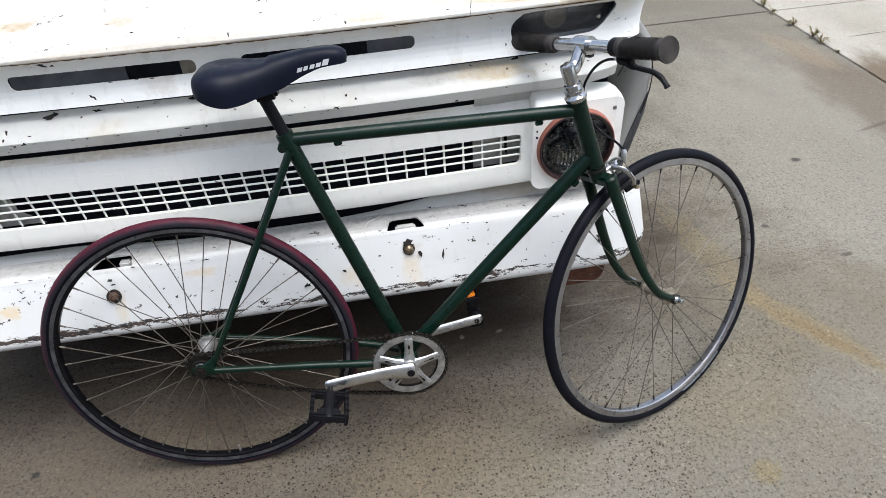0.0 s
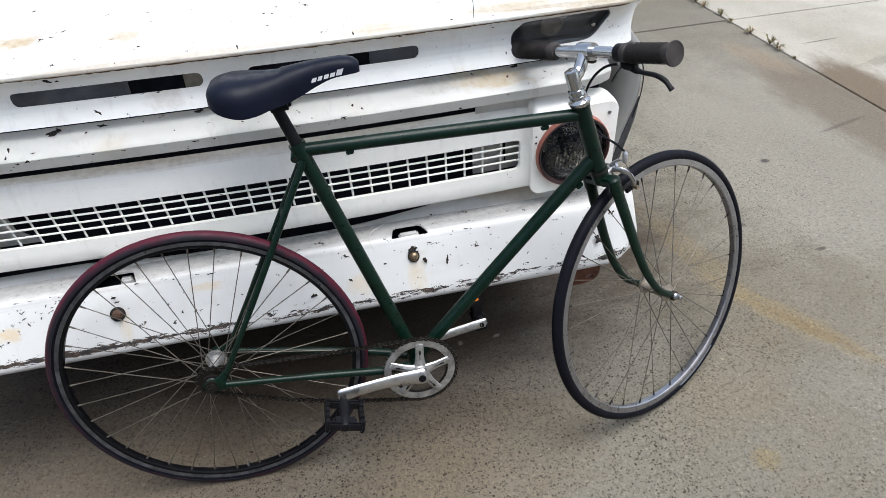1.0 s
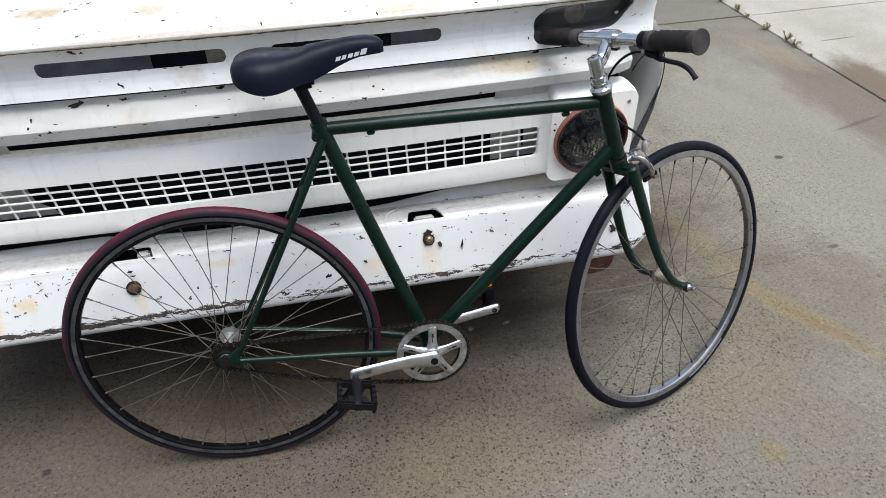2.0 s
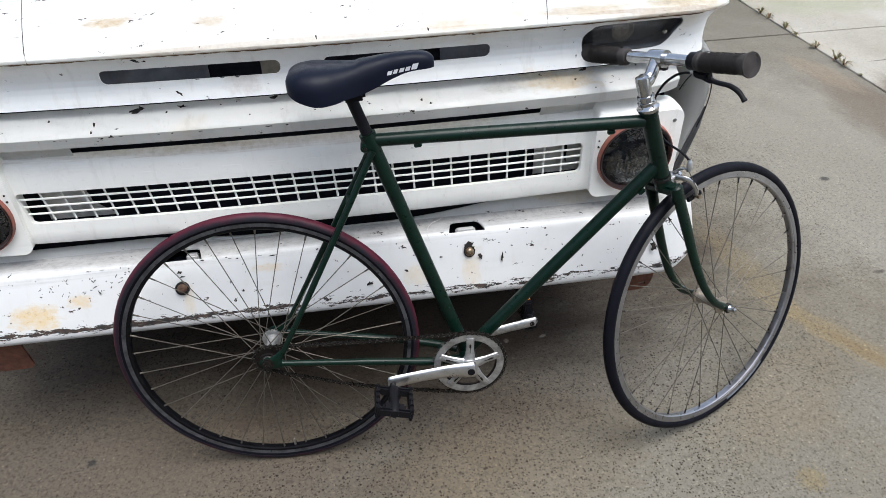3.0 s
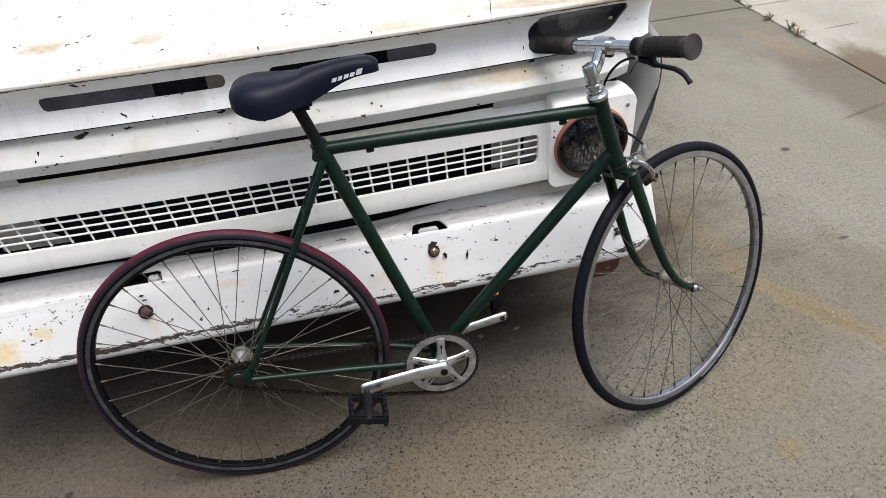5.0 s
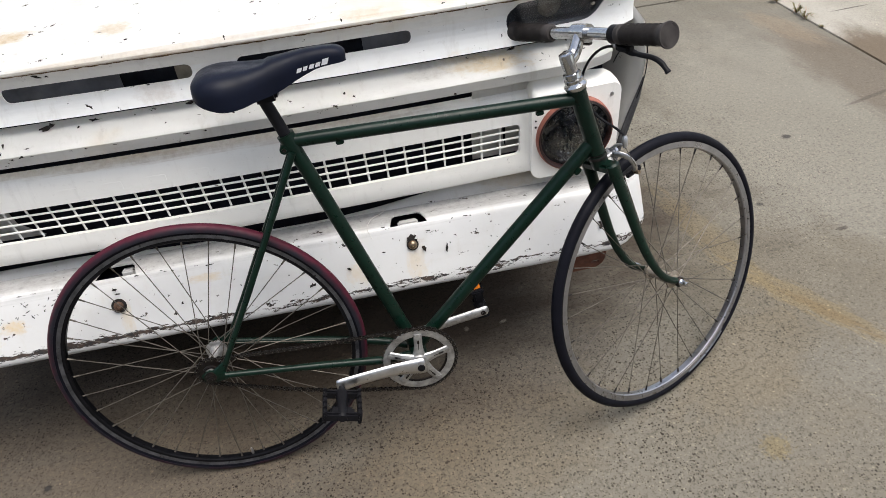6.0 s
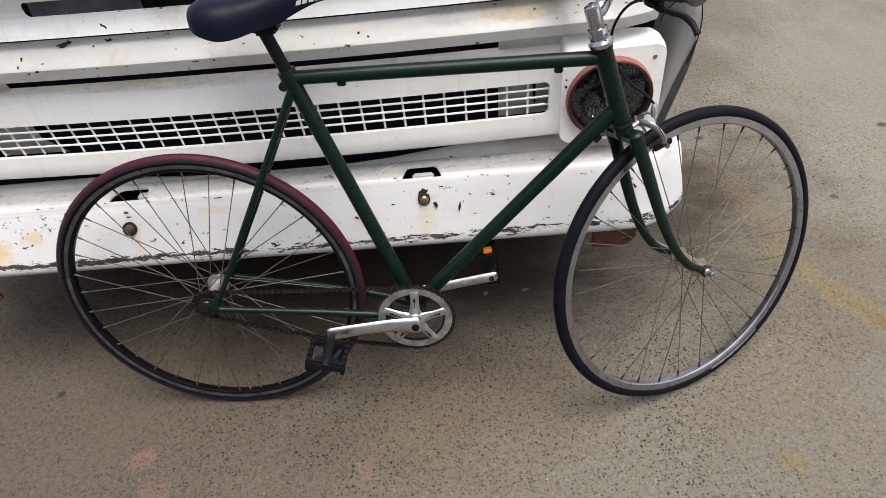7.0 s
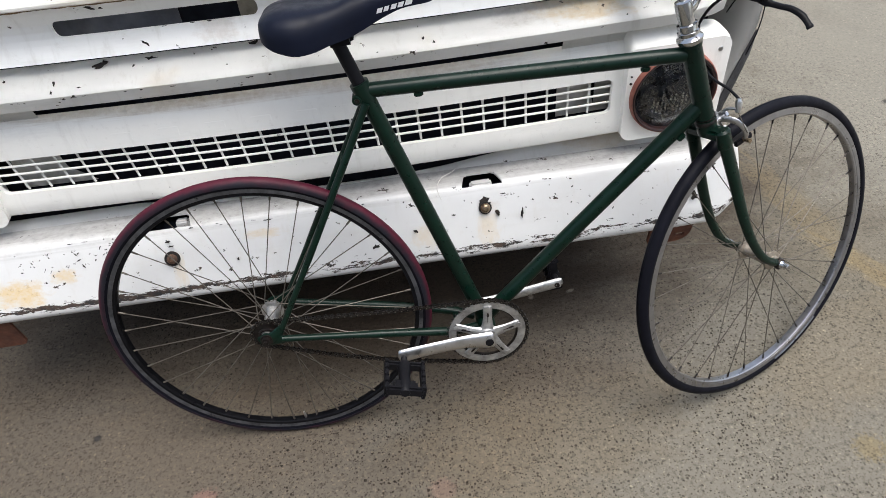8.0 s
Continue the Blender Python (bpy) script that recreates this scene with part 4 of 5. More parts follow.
def lay_face(x, z, out=0.0):
    """The bumper's face by height."""
    k = next((i for i, q in enumerate(bar) if i > 11 and q.z < z), len(bar) - 1)
    s = run[k - 1] + (run[k] - run[k - 1]) * (bar[k - 1].z - z) / (bar[k - 1].z - bar[k].z)
    n = Vector((0, bar[k].z - bar[k - 1].z, bar[k - 1].y - bar[k].y)).normalized()
    return lay_bumper(x, s) + n * (0.0045 + out)


for k, (x, y, w, h, turn) in enumerate(((-0.284, 0.209, 0.009, 0.003, 55), (-0.297, 0.206, 0.006, 0.001, 50), (0.095, 0.19, 0.006, 0.003, 20), (0.112, 0.186, 0.004, 0.002, 0), (0.099, 0.144, 0.003, 0.004, 80), (-0.143, 0.121, 0.005, 0.003, 30), (-0.15, 0.113, 0.003, 0.001, 0), (-0.255, 0.103, 0.002, 0.002, 0), (-0.282, 0.098, 0.002, 0.001, 0), (-0.192, 0.158, 0.006, 0.001, 5), (0.037, 0.088, 0.002, 0.006, 0), (0.258, 0.086, 0.002, 0.005, 0), (0.46, 0.088, 0.005, 0.002, 0))):
    chip(lay_hood, x, y, w, h, 300 + k, turn)
for k, (x, z, w, h, turn) in enumerate(((-0.25, 0.858, 0.008, 0.003, -40), (-0.316, 0.932, 0.009, 0.004, -25), (-0.3, 0.929, 0.005, 0.003, 0), (-0.286, 0.868, 0.002, 0.001, 0), (0.585, 0.866, 0.0015, 0.004, 0), (-0.131, 0.88, 0.006, 0.0015, 0), (-0.16, 0.8805, 0.005, 0.001, 0), (-0.21, 0.8805, 0.006, 0.001, 0))):
    chip(lay_header, x, z, w, h, 330 + k, turn)
for k, (x, z, w, h, turn) in enumerate(((-0.344, 0.8305, 0.016, 0.003, 8), (-0.336, 0.833, 0.006, 0.003, 0), (-0.252, 0.832, 0.014, 0.002, 0), (-0.066, 0.835, 0.014, 0.002, 0), (-0.175, 0.831, 0.003, 0.001, 0), (-0.514, 0.825, 0.003, 0.002, 0), (-0.426, 0.818, 0.003, 0.004, 30), (-0.431, 0.809, 0.003, 0.003, 0), (-0.382, 0.8115, 0.006, 0.001, 0), (-0.395, 0.799, 0.008, 0.0018, 0), (-0.375, 0.799, 0.005, 0.001, 0), (-0.274, 0.798, 0.003, 0.0015, 0), (-0.218, 0.7975, 0.006, 0.001, 0), (-0.082, 0.7965, 0.008, 0.002, 0), (-0.045, 0.7965, 0.004, 0.0015, 0), (0.239, 0.817, 0.003, 0.0025, 0), (0.258, 0.812, 0.004, 0.002, 0), (0.217, 0.801, 0.009, 0.0015, 0), (0.122, 0.7985, 0.005, 0.001, 0))):
    chip(lay_brow, x, (z - 0.0055 if z < 0.805 else z - 0.0085), w, h, 350 + k, turn)
for k, (x, z, w, h, turn) in enumerate(((0.41, 0.4213, 0.003, 0.013, -12), (0.089, 0.3952, 0.009, 0.005, 8), (0.332, 0.4570, 0.015, 0.007, 25), (0.34, 0.4459, 0.007, 0.006, 70), (0.358, 0.4274, 0.006, 0.008, 20), (-0.336, 0.4601, 0.006, 0.004, 0), (-0.331, 0.4510, 0.008, 0.002, 0), (-0.201, 0.4091, 0.004, 0.004, 0), (-0.487, 0.4449, 0.004, 0.002, 40), (-0.514, 0.4372, 0.006, 0.0025, -60), (-0.52, 0.4489, 0.01, 0.001, 20), (-0.125, 0.4746, 0.012, 0.0012, 0), (0.178, 0.4140, 0.004, 0.005, 60), (0.435, 0.4449, 0.005, 0.002, -20), (0.262, 0.4360, 0.005, 0.002, 0), (0.791, 0.4091, 0.012, 0.01, 0), (0.8, 0.4360, 0.008, 0.004, -50), (0.372, 0.4641, 0.008, 0.0015, 0))):
    chip(lay_face, x, z, w, h, 380 + k, turn)
rng = random.Random(77)
for k in range(60):
    x = rng.uniform(-0.85, 0.85)
    chip(lay_face, x, rng.uniform(0.372, 0.478), rng.uniform(0.001, 0.0035), rng.uniform(0.0007, 0.002), 500 + k, rng.uniform(-60, 60))
for k in range(16):
    chip(lay_face, rng.uniform(-0.85, 0.85), rng.uniform(0.4765, 0.4795), rng.uniform(0.002, 0.008), rng.uniform(0.0005, 0.0012), 800 + k, rng.uniform(-4, 4))
for k in range(45):
    chip(lay_face, rng.uniform(-0.64, -0.42), rng.uniform(0.42, 0.47), rng.uniform(0.001, 0.005), rng.uniform(0.0007, 0.0015), 600 + k, rng.uniform(-60, 60))
for k in range(26):
    chip(lay_brow, rng.uniform(-0.78, 0.78), rng.choice((0.7915, 0.7925, rng.uniform(0.8, 0.826))), rng.uniform(0.001, 0.004), rng.uniform(0.0005, 0.0014), 660 + k, rng.uniform(-20, 20))
for k in range(16):
    chip(lay_hood, rng.uniform(-0.48, 0.48), rng.uniform(0.09, 0.35), rng.uniform(0.001, 0.003), rng.uniform(0.0006, 0.002), 720 + k, rng.uniform(-60, 60))


# ---------------------------------------------------------------- bicycle, leaning on the truck by its left grip
RW = 0.335  # rear wheel radius
bike = tagged(new("bicycle"), "dark green single-speed bicycle leaning against the truck", "bicycle")
bike.matrix_basis = pose(-0.1521, -0.1577, 0.0, -8.83, 0, -3.81)


def B(a, b, o=0.0):
    """A point of the bicycle: ahead of and above the rear axle, and out towards its chain side."""
    return Vector((a, -o, b + RW))


BB, LUG, HEAD_LOW, HEAD_TOP = B(0.446, -0.064), B(0.2615, 0.475), B(0.8655, 0.349), B(0.8195, 0.498)
STEER = Matrix.Translation(B(0.9732, 0)) @ pose(0, 0, 0, 0, -17.17, 0) @ pose(0, 0, 0, 0, 0, 26.38)
SIDE = pose(0, 0, 0, 90)  # turns a lathe's axis towards the chain side


def frame_mesh():
    bm = bmesh.new()
    tube(bm, [BB, LUG + (LUG - BB).normalized() * 0.012], 0.0148, 18)
    tube(bm, [LUG + Vector((0, 0, -0.002)), B(0.8125, 0.477)], 0.0132, 18)
    tube(bm, [B(0.4415, -0.06), B(0.854, 0.3825)], 0.0148, 18)
    tube(bm, [HEAD_LOW, HEAD_TOP], 0.0172, 20)
    for p, q in ((HEAD_TOP, 0.006), (HEAD_LOW, 0.006)):
        d = (HEAD_TOP - HEAD_LOW).normalized()
        tube(bm, [p - d * q, p + d * q], 0.0188, 20)
    tube(bm, [BB + Vector((0, 0.034, 0)), BB - Vector((0, 0.034, 0))], 0.0195, 24)
    tube(bm, [LUG - (LUG - BB).normalized() * 0.02, LUG + (LUG - BB).normalized() * 0.014], 0.0168, 18)
    for o in (1, -1):
        tube(bm, arc([B(0.425, -0.064, 0.018 * o), B(0.37, -0.055, 0.034 * o), B(0.25, -0.034, 0.045 * o), B(0.03, -0.003, 0.06 * o)], 5), [0.0095] * 8 + [0.0085] * 4 + [0.007] * 4, 12)
        tube(bm, arc([B(0.265, 0.457, 0.019 * o), B(0.205, 0.342, 0.032 * o), B(0.119, 0.179, 0.046 * o), B(0.036, 0.024, 0.057 * o)], 4), [0.0069] * 9 + [0.006] * 4, 12)
        tube(bm, [B(0.035, -0.006, 0.06 * o), B(0.0, 0.0, 0.06 * o), B(-0.016, -0.004, 0.06 * o)], [0.009, 0.017, 0.01], 12, 0.16)
        tube(bm, [B(0.004, -0.002, 0.06 * o), B(0.022, 0.01, 0.058 * o), B(0.037, 0.026, 0.056 * o)], [0.013, 0.011, 0.007], 10, 0.35)
    tube(bm, [B(0.207, 0.346, 0.031), B(0.207, 0.346, -0.031)], 0.005, 10)
    tube(bm, [B(0.385, -0.058, 0.033), B(0.385, -0.058, -0.033)], 0.006, 10)
    return bm


body = part("bicycle_frame", frame_mesh(), GREEN, bike, "dark green steel bicycle frame")
for a, b, o in ((0.355, 0.459, 0.004), (0.745, 0.46, 0.004), (0.82, 0.327, 0.012)):
    part("cable_stop", box(bmesh.new(), (0.016, 0.008, 0.009), Matrix.Translation(B(a, b, o)) @ pose(0, 0, 0, 0, -3 if a < 0.8 else -45, 0), 0.002), GREEN, body)
bm = lathe(bmesh.new(), [(0.0075, -0.016), (0.0085, -0.015), (0.0085, 0.015), (0.0075, 0.0165), (0.0045, 0.0165), (0.004, 0.013), (0.0, 0.013)], 16, Matrix.Translation(B(0.2505, 0.462)) @ SIDE)
part("seat_clamp_bolt", bm, GREEN, body)
bm = lathe(bmesh.new(), [(0.004, 0.0), (0.004, 0.0175), (0.002, 0.0175), (0.0, 0.015)], 10, Matrix.Translation(B(0.2505, 0.462)) @ SIDE)
part("bolt_head", bm, OILY, body)

# saddle
post_dir = (LUG - BB).normalized()
part("seatpost", tube(bmesh.new(), [LUG, LUG + post_dir * 0.02, LUG + post_dir * 0.088, LUG + post_dir * 0.1], [0.0122, 0.0116, 0.0116, 0.01], 18), BLACK, bike, "black steel seatpost")
bm = box(bmesh.new(), (0.045, 0.04, 0.024), Matrix.Translation(B(0.238, 0.568)) @ pose(0, 0, 0, 0, -4, 0), 0.006)
for o in (0.02, -0.02):
    tube(bm, arc([B(0.16, 0.59, 1.2 * o), B(0.2, 0.578, o), B(0.265, 0.578, o), B(0.3, 0.6, 0.5 * o)], 4), 0.0035, 8)
part("saddle_clamp", bm, BLACK, bike)


SADDLE = [  # ahead, half width, top, lowest edge
    (0.119, 0.03, 0.609, 0.596), (0.124, 0.052, 0.619, 0.587), (0.138, 0.068, 0.6262, 0.578), (0.16, 0.0755, 0.63, 0.57), (0.18, 0.076, 0.6302, 0.5665), (0.205, 0.068, 0.629, 0.568), (0.23, 0.055, 0.629, 0.573),
    (0.255, 0.042, 0.631, 0.576), (0.28, 0.033, 0.6345, 0.584), (0.31, 0.0275, 0.6385, 0.597), (0.34, 0.0255, 0.641, 0.608), (0.365, 0.0245, 0.641, 0.6115), (0.383, 0.021, 0.6365, 0.6125), (0.392, 0.013, 0.629, 0.613)]

finer = [arc([(row[0], row[k], 0) for row in SADDLE], 3) for k in (1, 2, 3)]
SADDLE = [(w.x, w.y, top.y, low.y) for w, top, low in zip(*finer)]


def saddle_mesh():
    bm = bmesh.new()
    grid = []
    n = 24
    for a, w, top, low in SADDLE:
        row = []
        for k in range(n + 1):
            th = math.pi * k / n
            c, s = math.cos(th), math.sin(th)
            dip = 0.004 * (1 - abs(c)) * (1 if a < 0.25 else 0)
            row.append(bm.verts.new(B(a, low + (top - low) * s ** 0.55 - dip, w * (abs(c) ** 0.75) * (1 if c > 0 else -1))))
        for k in range(1, 7):
            c = -1 + 2 * k / 7
            row.append(bm.verts.new(B(a, low + 0.012 * (1 - c * c), w * 0.9 * c)))
        grid.append(row)
    m = len(grid[0])
    for r, q in zip(grid, grid[1:]):
        for k in range(m):
            bm.faces.new((r[k], r[(k + 1) % m], q[(k + 1) % m], q[k]))
    bm.faces.new(grid[0])
    bm.faces.new(grid[-1])
    return bm


saddle = part("saddle", saddle_mesh(), VINYL, bike, "padded navy-black vinyl saddle", sharp=60)

# wheels
def torus_band(bm, big, small, a0, a1, n=10, seg=120, grow=0.0):
    """Part of a tyre's round section: angles from the outside of the tread, in degrees."""
    rings = [[(big + (small + grow) * math.cos(radians(a)), (small + grow) * math.sin(radians(a))) for a in steps(a0, a1, n)]]
    lathe(bm, rings[0], seg, SIDE, a1 - a0 > 359)
    return bm


def bike_wheel(radius, small, axle, parent_m, wheel_name, label, rim_mat, side_mat, tread_mat, flange, hub_half, spoke_n, phase, hub_mat, cross, nipple_mat, barrel=0.0125):
    """Rim with tyre, hub and laced spokes; the axle lies along y, at axle in the space of parent_m."""
    at = parent_m @ Matrix.Translation(axle)
    big = radius - small
    bed = big - small * 0.62
    deep = 0.016
    prof = [(bed, 0.0085), (bed + 0.0035, 0.0095), (bed + 0.004, 0.0082), (bed - 0.001, 0.0065), (bed - 0.001, -0.0065), (bed + 0.004, -0.0082), (bed + 0.0035, -0.0095), (bed, -0.0085), (bed - deep + 0.003, -0.0085), (bed - deep + 0.0005, -0.0065), (bed - deep, 0.0), (bed - deep + 0.0005, 0.0065), (bed - deep + 0.003, 0.0085)]
    wheel = part(wheel_name, lathe(bmesh.new(), prof, 120, SIDE, True), rim_mat, bike, label, at)
    part("tyre", torus_band(bmesh.new(), big, small, 0, 360, 18), side_mat, wheel)
    if tread_mat:
        bm = bmesh.new()
        pr = [(big + (small + 0.0007) * math.cos(radians(a)), (small + 0.0007) * math.sin(radians(a))) for a in steps(-96, 96, 20)]
        pr += [(big + (small - 0.001) * math.cos(radians(a)), (small - 0.001) * math.sin(radians(a))) for a in steps(96, -96, 20)]
        part("tread", lathe(bm, pr, 120, SIDE, True), tread_mat, wheel, "wine-red tread")
    for o in (1, -1):
        low = 0.0085 if rim_mat is RIMALLOY else 0.0075
        band = [(bed + 0.0025, 0.0098 * o), (bed - low, 0.0091 * o), (bed - low, 0.0085 * o), (bed + 0.0025, 0.009 * o)]
        part("brake_track", lathe(bmesh.new(), band, 120, SIDE, True), RIMALLOY if rim_mat is RIMALLOY else GREYRIM, wheel)
    hub = [(0.0, -hub_half), (0.0045, -hub_half), (0.0055, -hub_half + 0.002), (0.0055, -hub_half + 0.012), (0.011, -hub_half + 0.013), (0.012, -0.036), (flange, -0.034), (flange, -0.030), (0.015, -0.028), (barrel, -0.018), (barrel, 0.018), (0.015, 0.028), (flange, 0.030), (flange, 0.034), (0.012, 0.036), (0.011, hub_half - 0.013), (0.0055, hub_half - 0.012), (0.0055, hub_half - 0.002), (0.0045, hub_half), (0.0, hub_half)]
    part("hub", lathe(bmesh.new(), hub, 28, SIDE), hub_mat, wheel, "alloy hub with flanges")
    half = spoke_n // 2
    fl = flange - 0.004
    for o in (1, -1):
        for lead in (1, -1):
            bm = bmesh.new()
            a = radians(cross) * lead
            p0 = Vector((fl * math.sin(-a), -0.032 * o, fl * math.cos(-a)))
            p1 = Vector((0, -0.002 * o, bed - deep + 0.0005))
            d = (p1 - p0).normalized()
            tube(bm, [p0, p1 - d * 0.012], 0.00105, 5)
            first = part("spoke", bm, STEEL, wheel)
            bm = tube(bmesh.new(), [p1 - d * 0.013, p1 - d * 0.004, p1 + d * 0.002], [0.0019, 0.0021, 0.0026], 6)
            nipple = part("nipple", bm, nipple_mat, wheel)
            for k in range(half // 2):
                turn = 360 / half * 2 * k + phase + (0 if lead > 0 else 360 / half) + (0 if o > 0 else 180 / half)
                m = pose(0, 0, 0, 0, turn, 0)
                if k:
                    again(first, m)
                    again(nipple, m)
                else:
                    first.matrix_basis = nipple.matrix_basis = m
    return wheel


rear = bike_wheel(RW, 0.0118, B(0, 0), Matrix(), "rear_wheel", "rear wheel with black rim and red-treaded tyre", BLACKRIM, RUBBER, REDRUBBER, 0.0235, 0.066, 36, 2.2, WORNRING, 62, STEEL, 0.0135)
front = bike_wheel(0.3377, 0.0126, Vector((0.0737, 0, -0.0162)), STEER, "front_wheel", "front wheel with silver rim and black tyre", RIMALLOY, RUBBER, None, 0.021, 0.058, 32, 7.05, DULLHUB, 56, OILY)
bm = lathe(bmesh.new(), [(0.0, 0.0), (0.013, 0.0), (0.013, 0.0025), (0.0095, 0.003), (0.0095, 0.009), (0.005, 0.01), (0.005, 0.015), (0.0, 0.015)], 12, Matrix.Translation(Vector((0, -0.061, 0))) @ SIDE)
part("axle_nut", bm, OILY, rear)
angle = radians(-87.2)
part("valve", tube(bmesh.new(), [Vector((r * math.cos(angle), 0, r * math.sin(angle))) for r in (0.3, 0.292, 0.291, 0.283)], [0.003, 0.003, 0.0024, 0.0022], 8), ALLOY, rear)
bm = lathe(bmesh.new(), [(0.0, 0.0), (0.0085, 0.0), (0.0085, 0.0075), (0.0065, 0.01), (0.0055, 0.017), (0.006, 0.022), (0.004, 0.0235), (0.0, 0.0235)], 18, Matrix.Translation(Vector((0, -0.05, 0))) @ SIDE)
part("quick_release_nut", bm, CHROME, front)
bm = lathe(bmesh.new(), [(0.0, 0.0), (0.0125, 0.0), (0.0125, 0.005), (0.0105, 0.007), (0.0, 0.007)], 18, Matrix.Translation(Vector((0, -0.0495, 0))) @ SIDE)
part("washer", bm, OILY, front)
bm = tube(bmesh.new(), arc([Vector((0.0, 0.058, 0.0)), Vector((-0.006, 0.066, 0.012)), Vector((-0.018, 0.07, 0.03)), Vector((-0.03, 0.07, 0.05))], 4), [0.005] * 5 + [0.0042] * 5 + [0.0035] * 3, 10, 0.6)
part("quick_release_lever", bm, CHROME, front)
bm = bmesh.new()
big, small = 0.3377 - 0.0126, 0.0126
strip(bm, [[Vector(((big + small * math.cos(radians(a))) * math.cos(radians(t)), -small * math.sin(radians(a)) - 0.0006, (big + small * math.cos(radians(a))) * math.sin(radians(t)))) for a in (112, 122, 131)] for t in steps(-92, -66, 16)], 0.0004)
part("label_strip", bm, RIMALLOY, front, "worn white label strip on the tyre")
bm = bmesh.new()
teeth = 17
for k in range(teeth):
    a = 2 * math.pi * k / teeth
    tube(bm, [Vector((0.028 * math.cos(a), -0.043, 0.028 * math.sin(a))), Vector((0.0335 * math.cos(a), -0.043, 0.0335 * math.sin(a)))], [0.0035, 0.0015], 6, 0.5)
lathe(bm, [(0.014, 0.041), (0.0295, 0.0415), (0.0295, 0.0445), (0.014, 0.046)], 34, SIDE, True)
sprocket = part("sprocket", bm, OILY, rear, "oily dark rear sprocket")
part("lockring", lathe(bmesh.new(), [(0.0135, 0.0455), (0.0185, 0.0458), (0.0185, 0.0492), (0.0165, 0.0505), (0.0135, 0.0505)], 24, SIDE, True), OILY, sprocket)

# drive train
RING = B(0.4445, -0.0605, 0.044)


def crankset():
    ring_r = 0.0845
    bm = bmesh.new()
    at = Matrix.Translation(RING) @ SIDE
    lathe(bm, [(0.0645, -0.0015), (ring_r - 0.004, -0.0018), (ring_r - 0.004, 0.0018), (0.068, 0.0024), (0.0645, 0.0015)], 80, at, True)
    ring = part("chainring", bm, WORNRING, bike, "alloy chainring with five arms")
    bm = bmesh.new()
    for k in range(44):
        a = 2 * math.pi * k / 44
        tube(bm, [RING + Vector((r * math.cos(a), 0, r * math.sin(a))) for r in (ring_r - 0.006, ring_r + 0.001)], [0.0034, 0.0016], 6, 0.5)
    part("chainring_teeth", bm, OILY, ring)
    part("inner_lip", lathe(bmesh.new(), [(0.0605, -0.003), (0.0642, -0.003), (0.0642, 0.0008), (0.062, 0.0004)], 60, at, True), OILY, ring, "greasy dark inner edge")
    bm = bmesh.new()
    for k in range(5):
        a = radians(87 + 72 * k)
        d = Vector((math.cos(a), 0, math.sin(a)))
        tube(bm, [RING - Vector((0, 0.006, 0)) + d * 0.012, RING - Vector((0, 0.004, 0)) + d * 0.04, RING - Vector((0, 0.002, 0)) + d * 0.07], [0.014, 0.0095, 0.0095], 10, 0.45)
    lathe(bm, [(0.0, -0.004), (0.02, -0.004), (0.021, 0.006), (0.017, 0.014), (0.0, 0.016)], 30, at)
    part("spider", bm, WORNRING, ring)
    for k in range(5):
        a = radians(87 + 72 * k)
        c = RING + Vector((0.068 * math.cos(a), -0.0045, 0.068 * math.sin(a)))
        slot = Matrix.Translation(RING + Vector((0.045 * math.cos(a), -0.0075, 0.045 * math.sin(a)))) @ pose(0, 0, 0, 0, -math.degrees(a), 0)
        part("arm_slot", box(bmesh.new(), (0.026, 0.003, 0.0042), slot, 0.0014), OILY, ring)
        part("chainring_bolt", lathe(bmesh.new(), [(0.005, 0.0), (0.005, 0.0025), (0.003, 0.003), (0.0, 0.002)], 12, Matrix.Translation(c) @ SIDE), WORNRING, ring)
    bm = bmesh.new()
    hole = B(0.446, -0.064, 0.064)
    pin = B(0.268, -0.066, 0.081)
    arm = arc([hole + Vector((0.01, 0.002, 0)), hole, hole.lerp(pin, 0.3) + Vector((0, 0.002, 0.004)), hole.lerp(pin, 0.7) + Vector((0, -0.001, 0.005)), pin, pin + Vector((-0.011, 0, -0.001))], 4)
    tube(bm, arm, [0.014, 0.0185, 0.02, 0.0205, 0.0205, 0.0195, 0.018, 0.017, 0.016, 0.0155, 0.015, 0.0148, 0.0148, 0.015, 0.0155, 0.016, 0.016, 0.0155, 0.014, 0.011, 0.006], 16, 0.42)
    right = part("crank", bm, ALLOY, bike, "polished alloy crank arm")
    part("dust_hole", lathe(bmesh.new(), [(0.0, 0.0), (0.0085, 0.0), (0.0085, 0.004), (0.0, 0.0035)], 18, Matrix.Translation(hole - Vector((0, 0.0062, 0))) @ SIDE), BLACK, right)
    bm = bmesh.new()
    lh, lp = B(0.446, -0.064, -0.055), B(0.6145, -0.044, -0.072)
    tube(bm, arc([lh + Vector((-0.012, 0, 0)), lh, lh.lerp(lp, 0.4), lp, lp + Vector((0.011, 0, 0.001))], 4), [0.01, 0.014, 0.0165, 0.0165, 0.016, 0.014, 0.013, 0.0125, 0.012, 0.012, 0.012, 0.0125, 0.0125, 0.012, 0.011, 0.009, 0.005], 16, 0.55)
    # duller alloy than the near arm: the bumper's shade put into its colour
    left = part("crank", bm, WORNRING, bike, "alloy crank arm on the far side")
    part("pedal_eye", lathe(bmesh.new(), [(0.006, 0.0), (0.006, 0.003), (0.003, 0.003), (0.003, 0.001), (0.0, 0.001)], 14, Matrix.Translation(lp - Vector((0, 0.0058, 0))) @ SIDE), OILY, left)
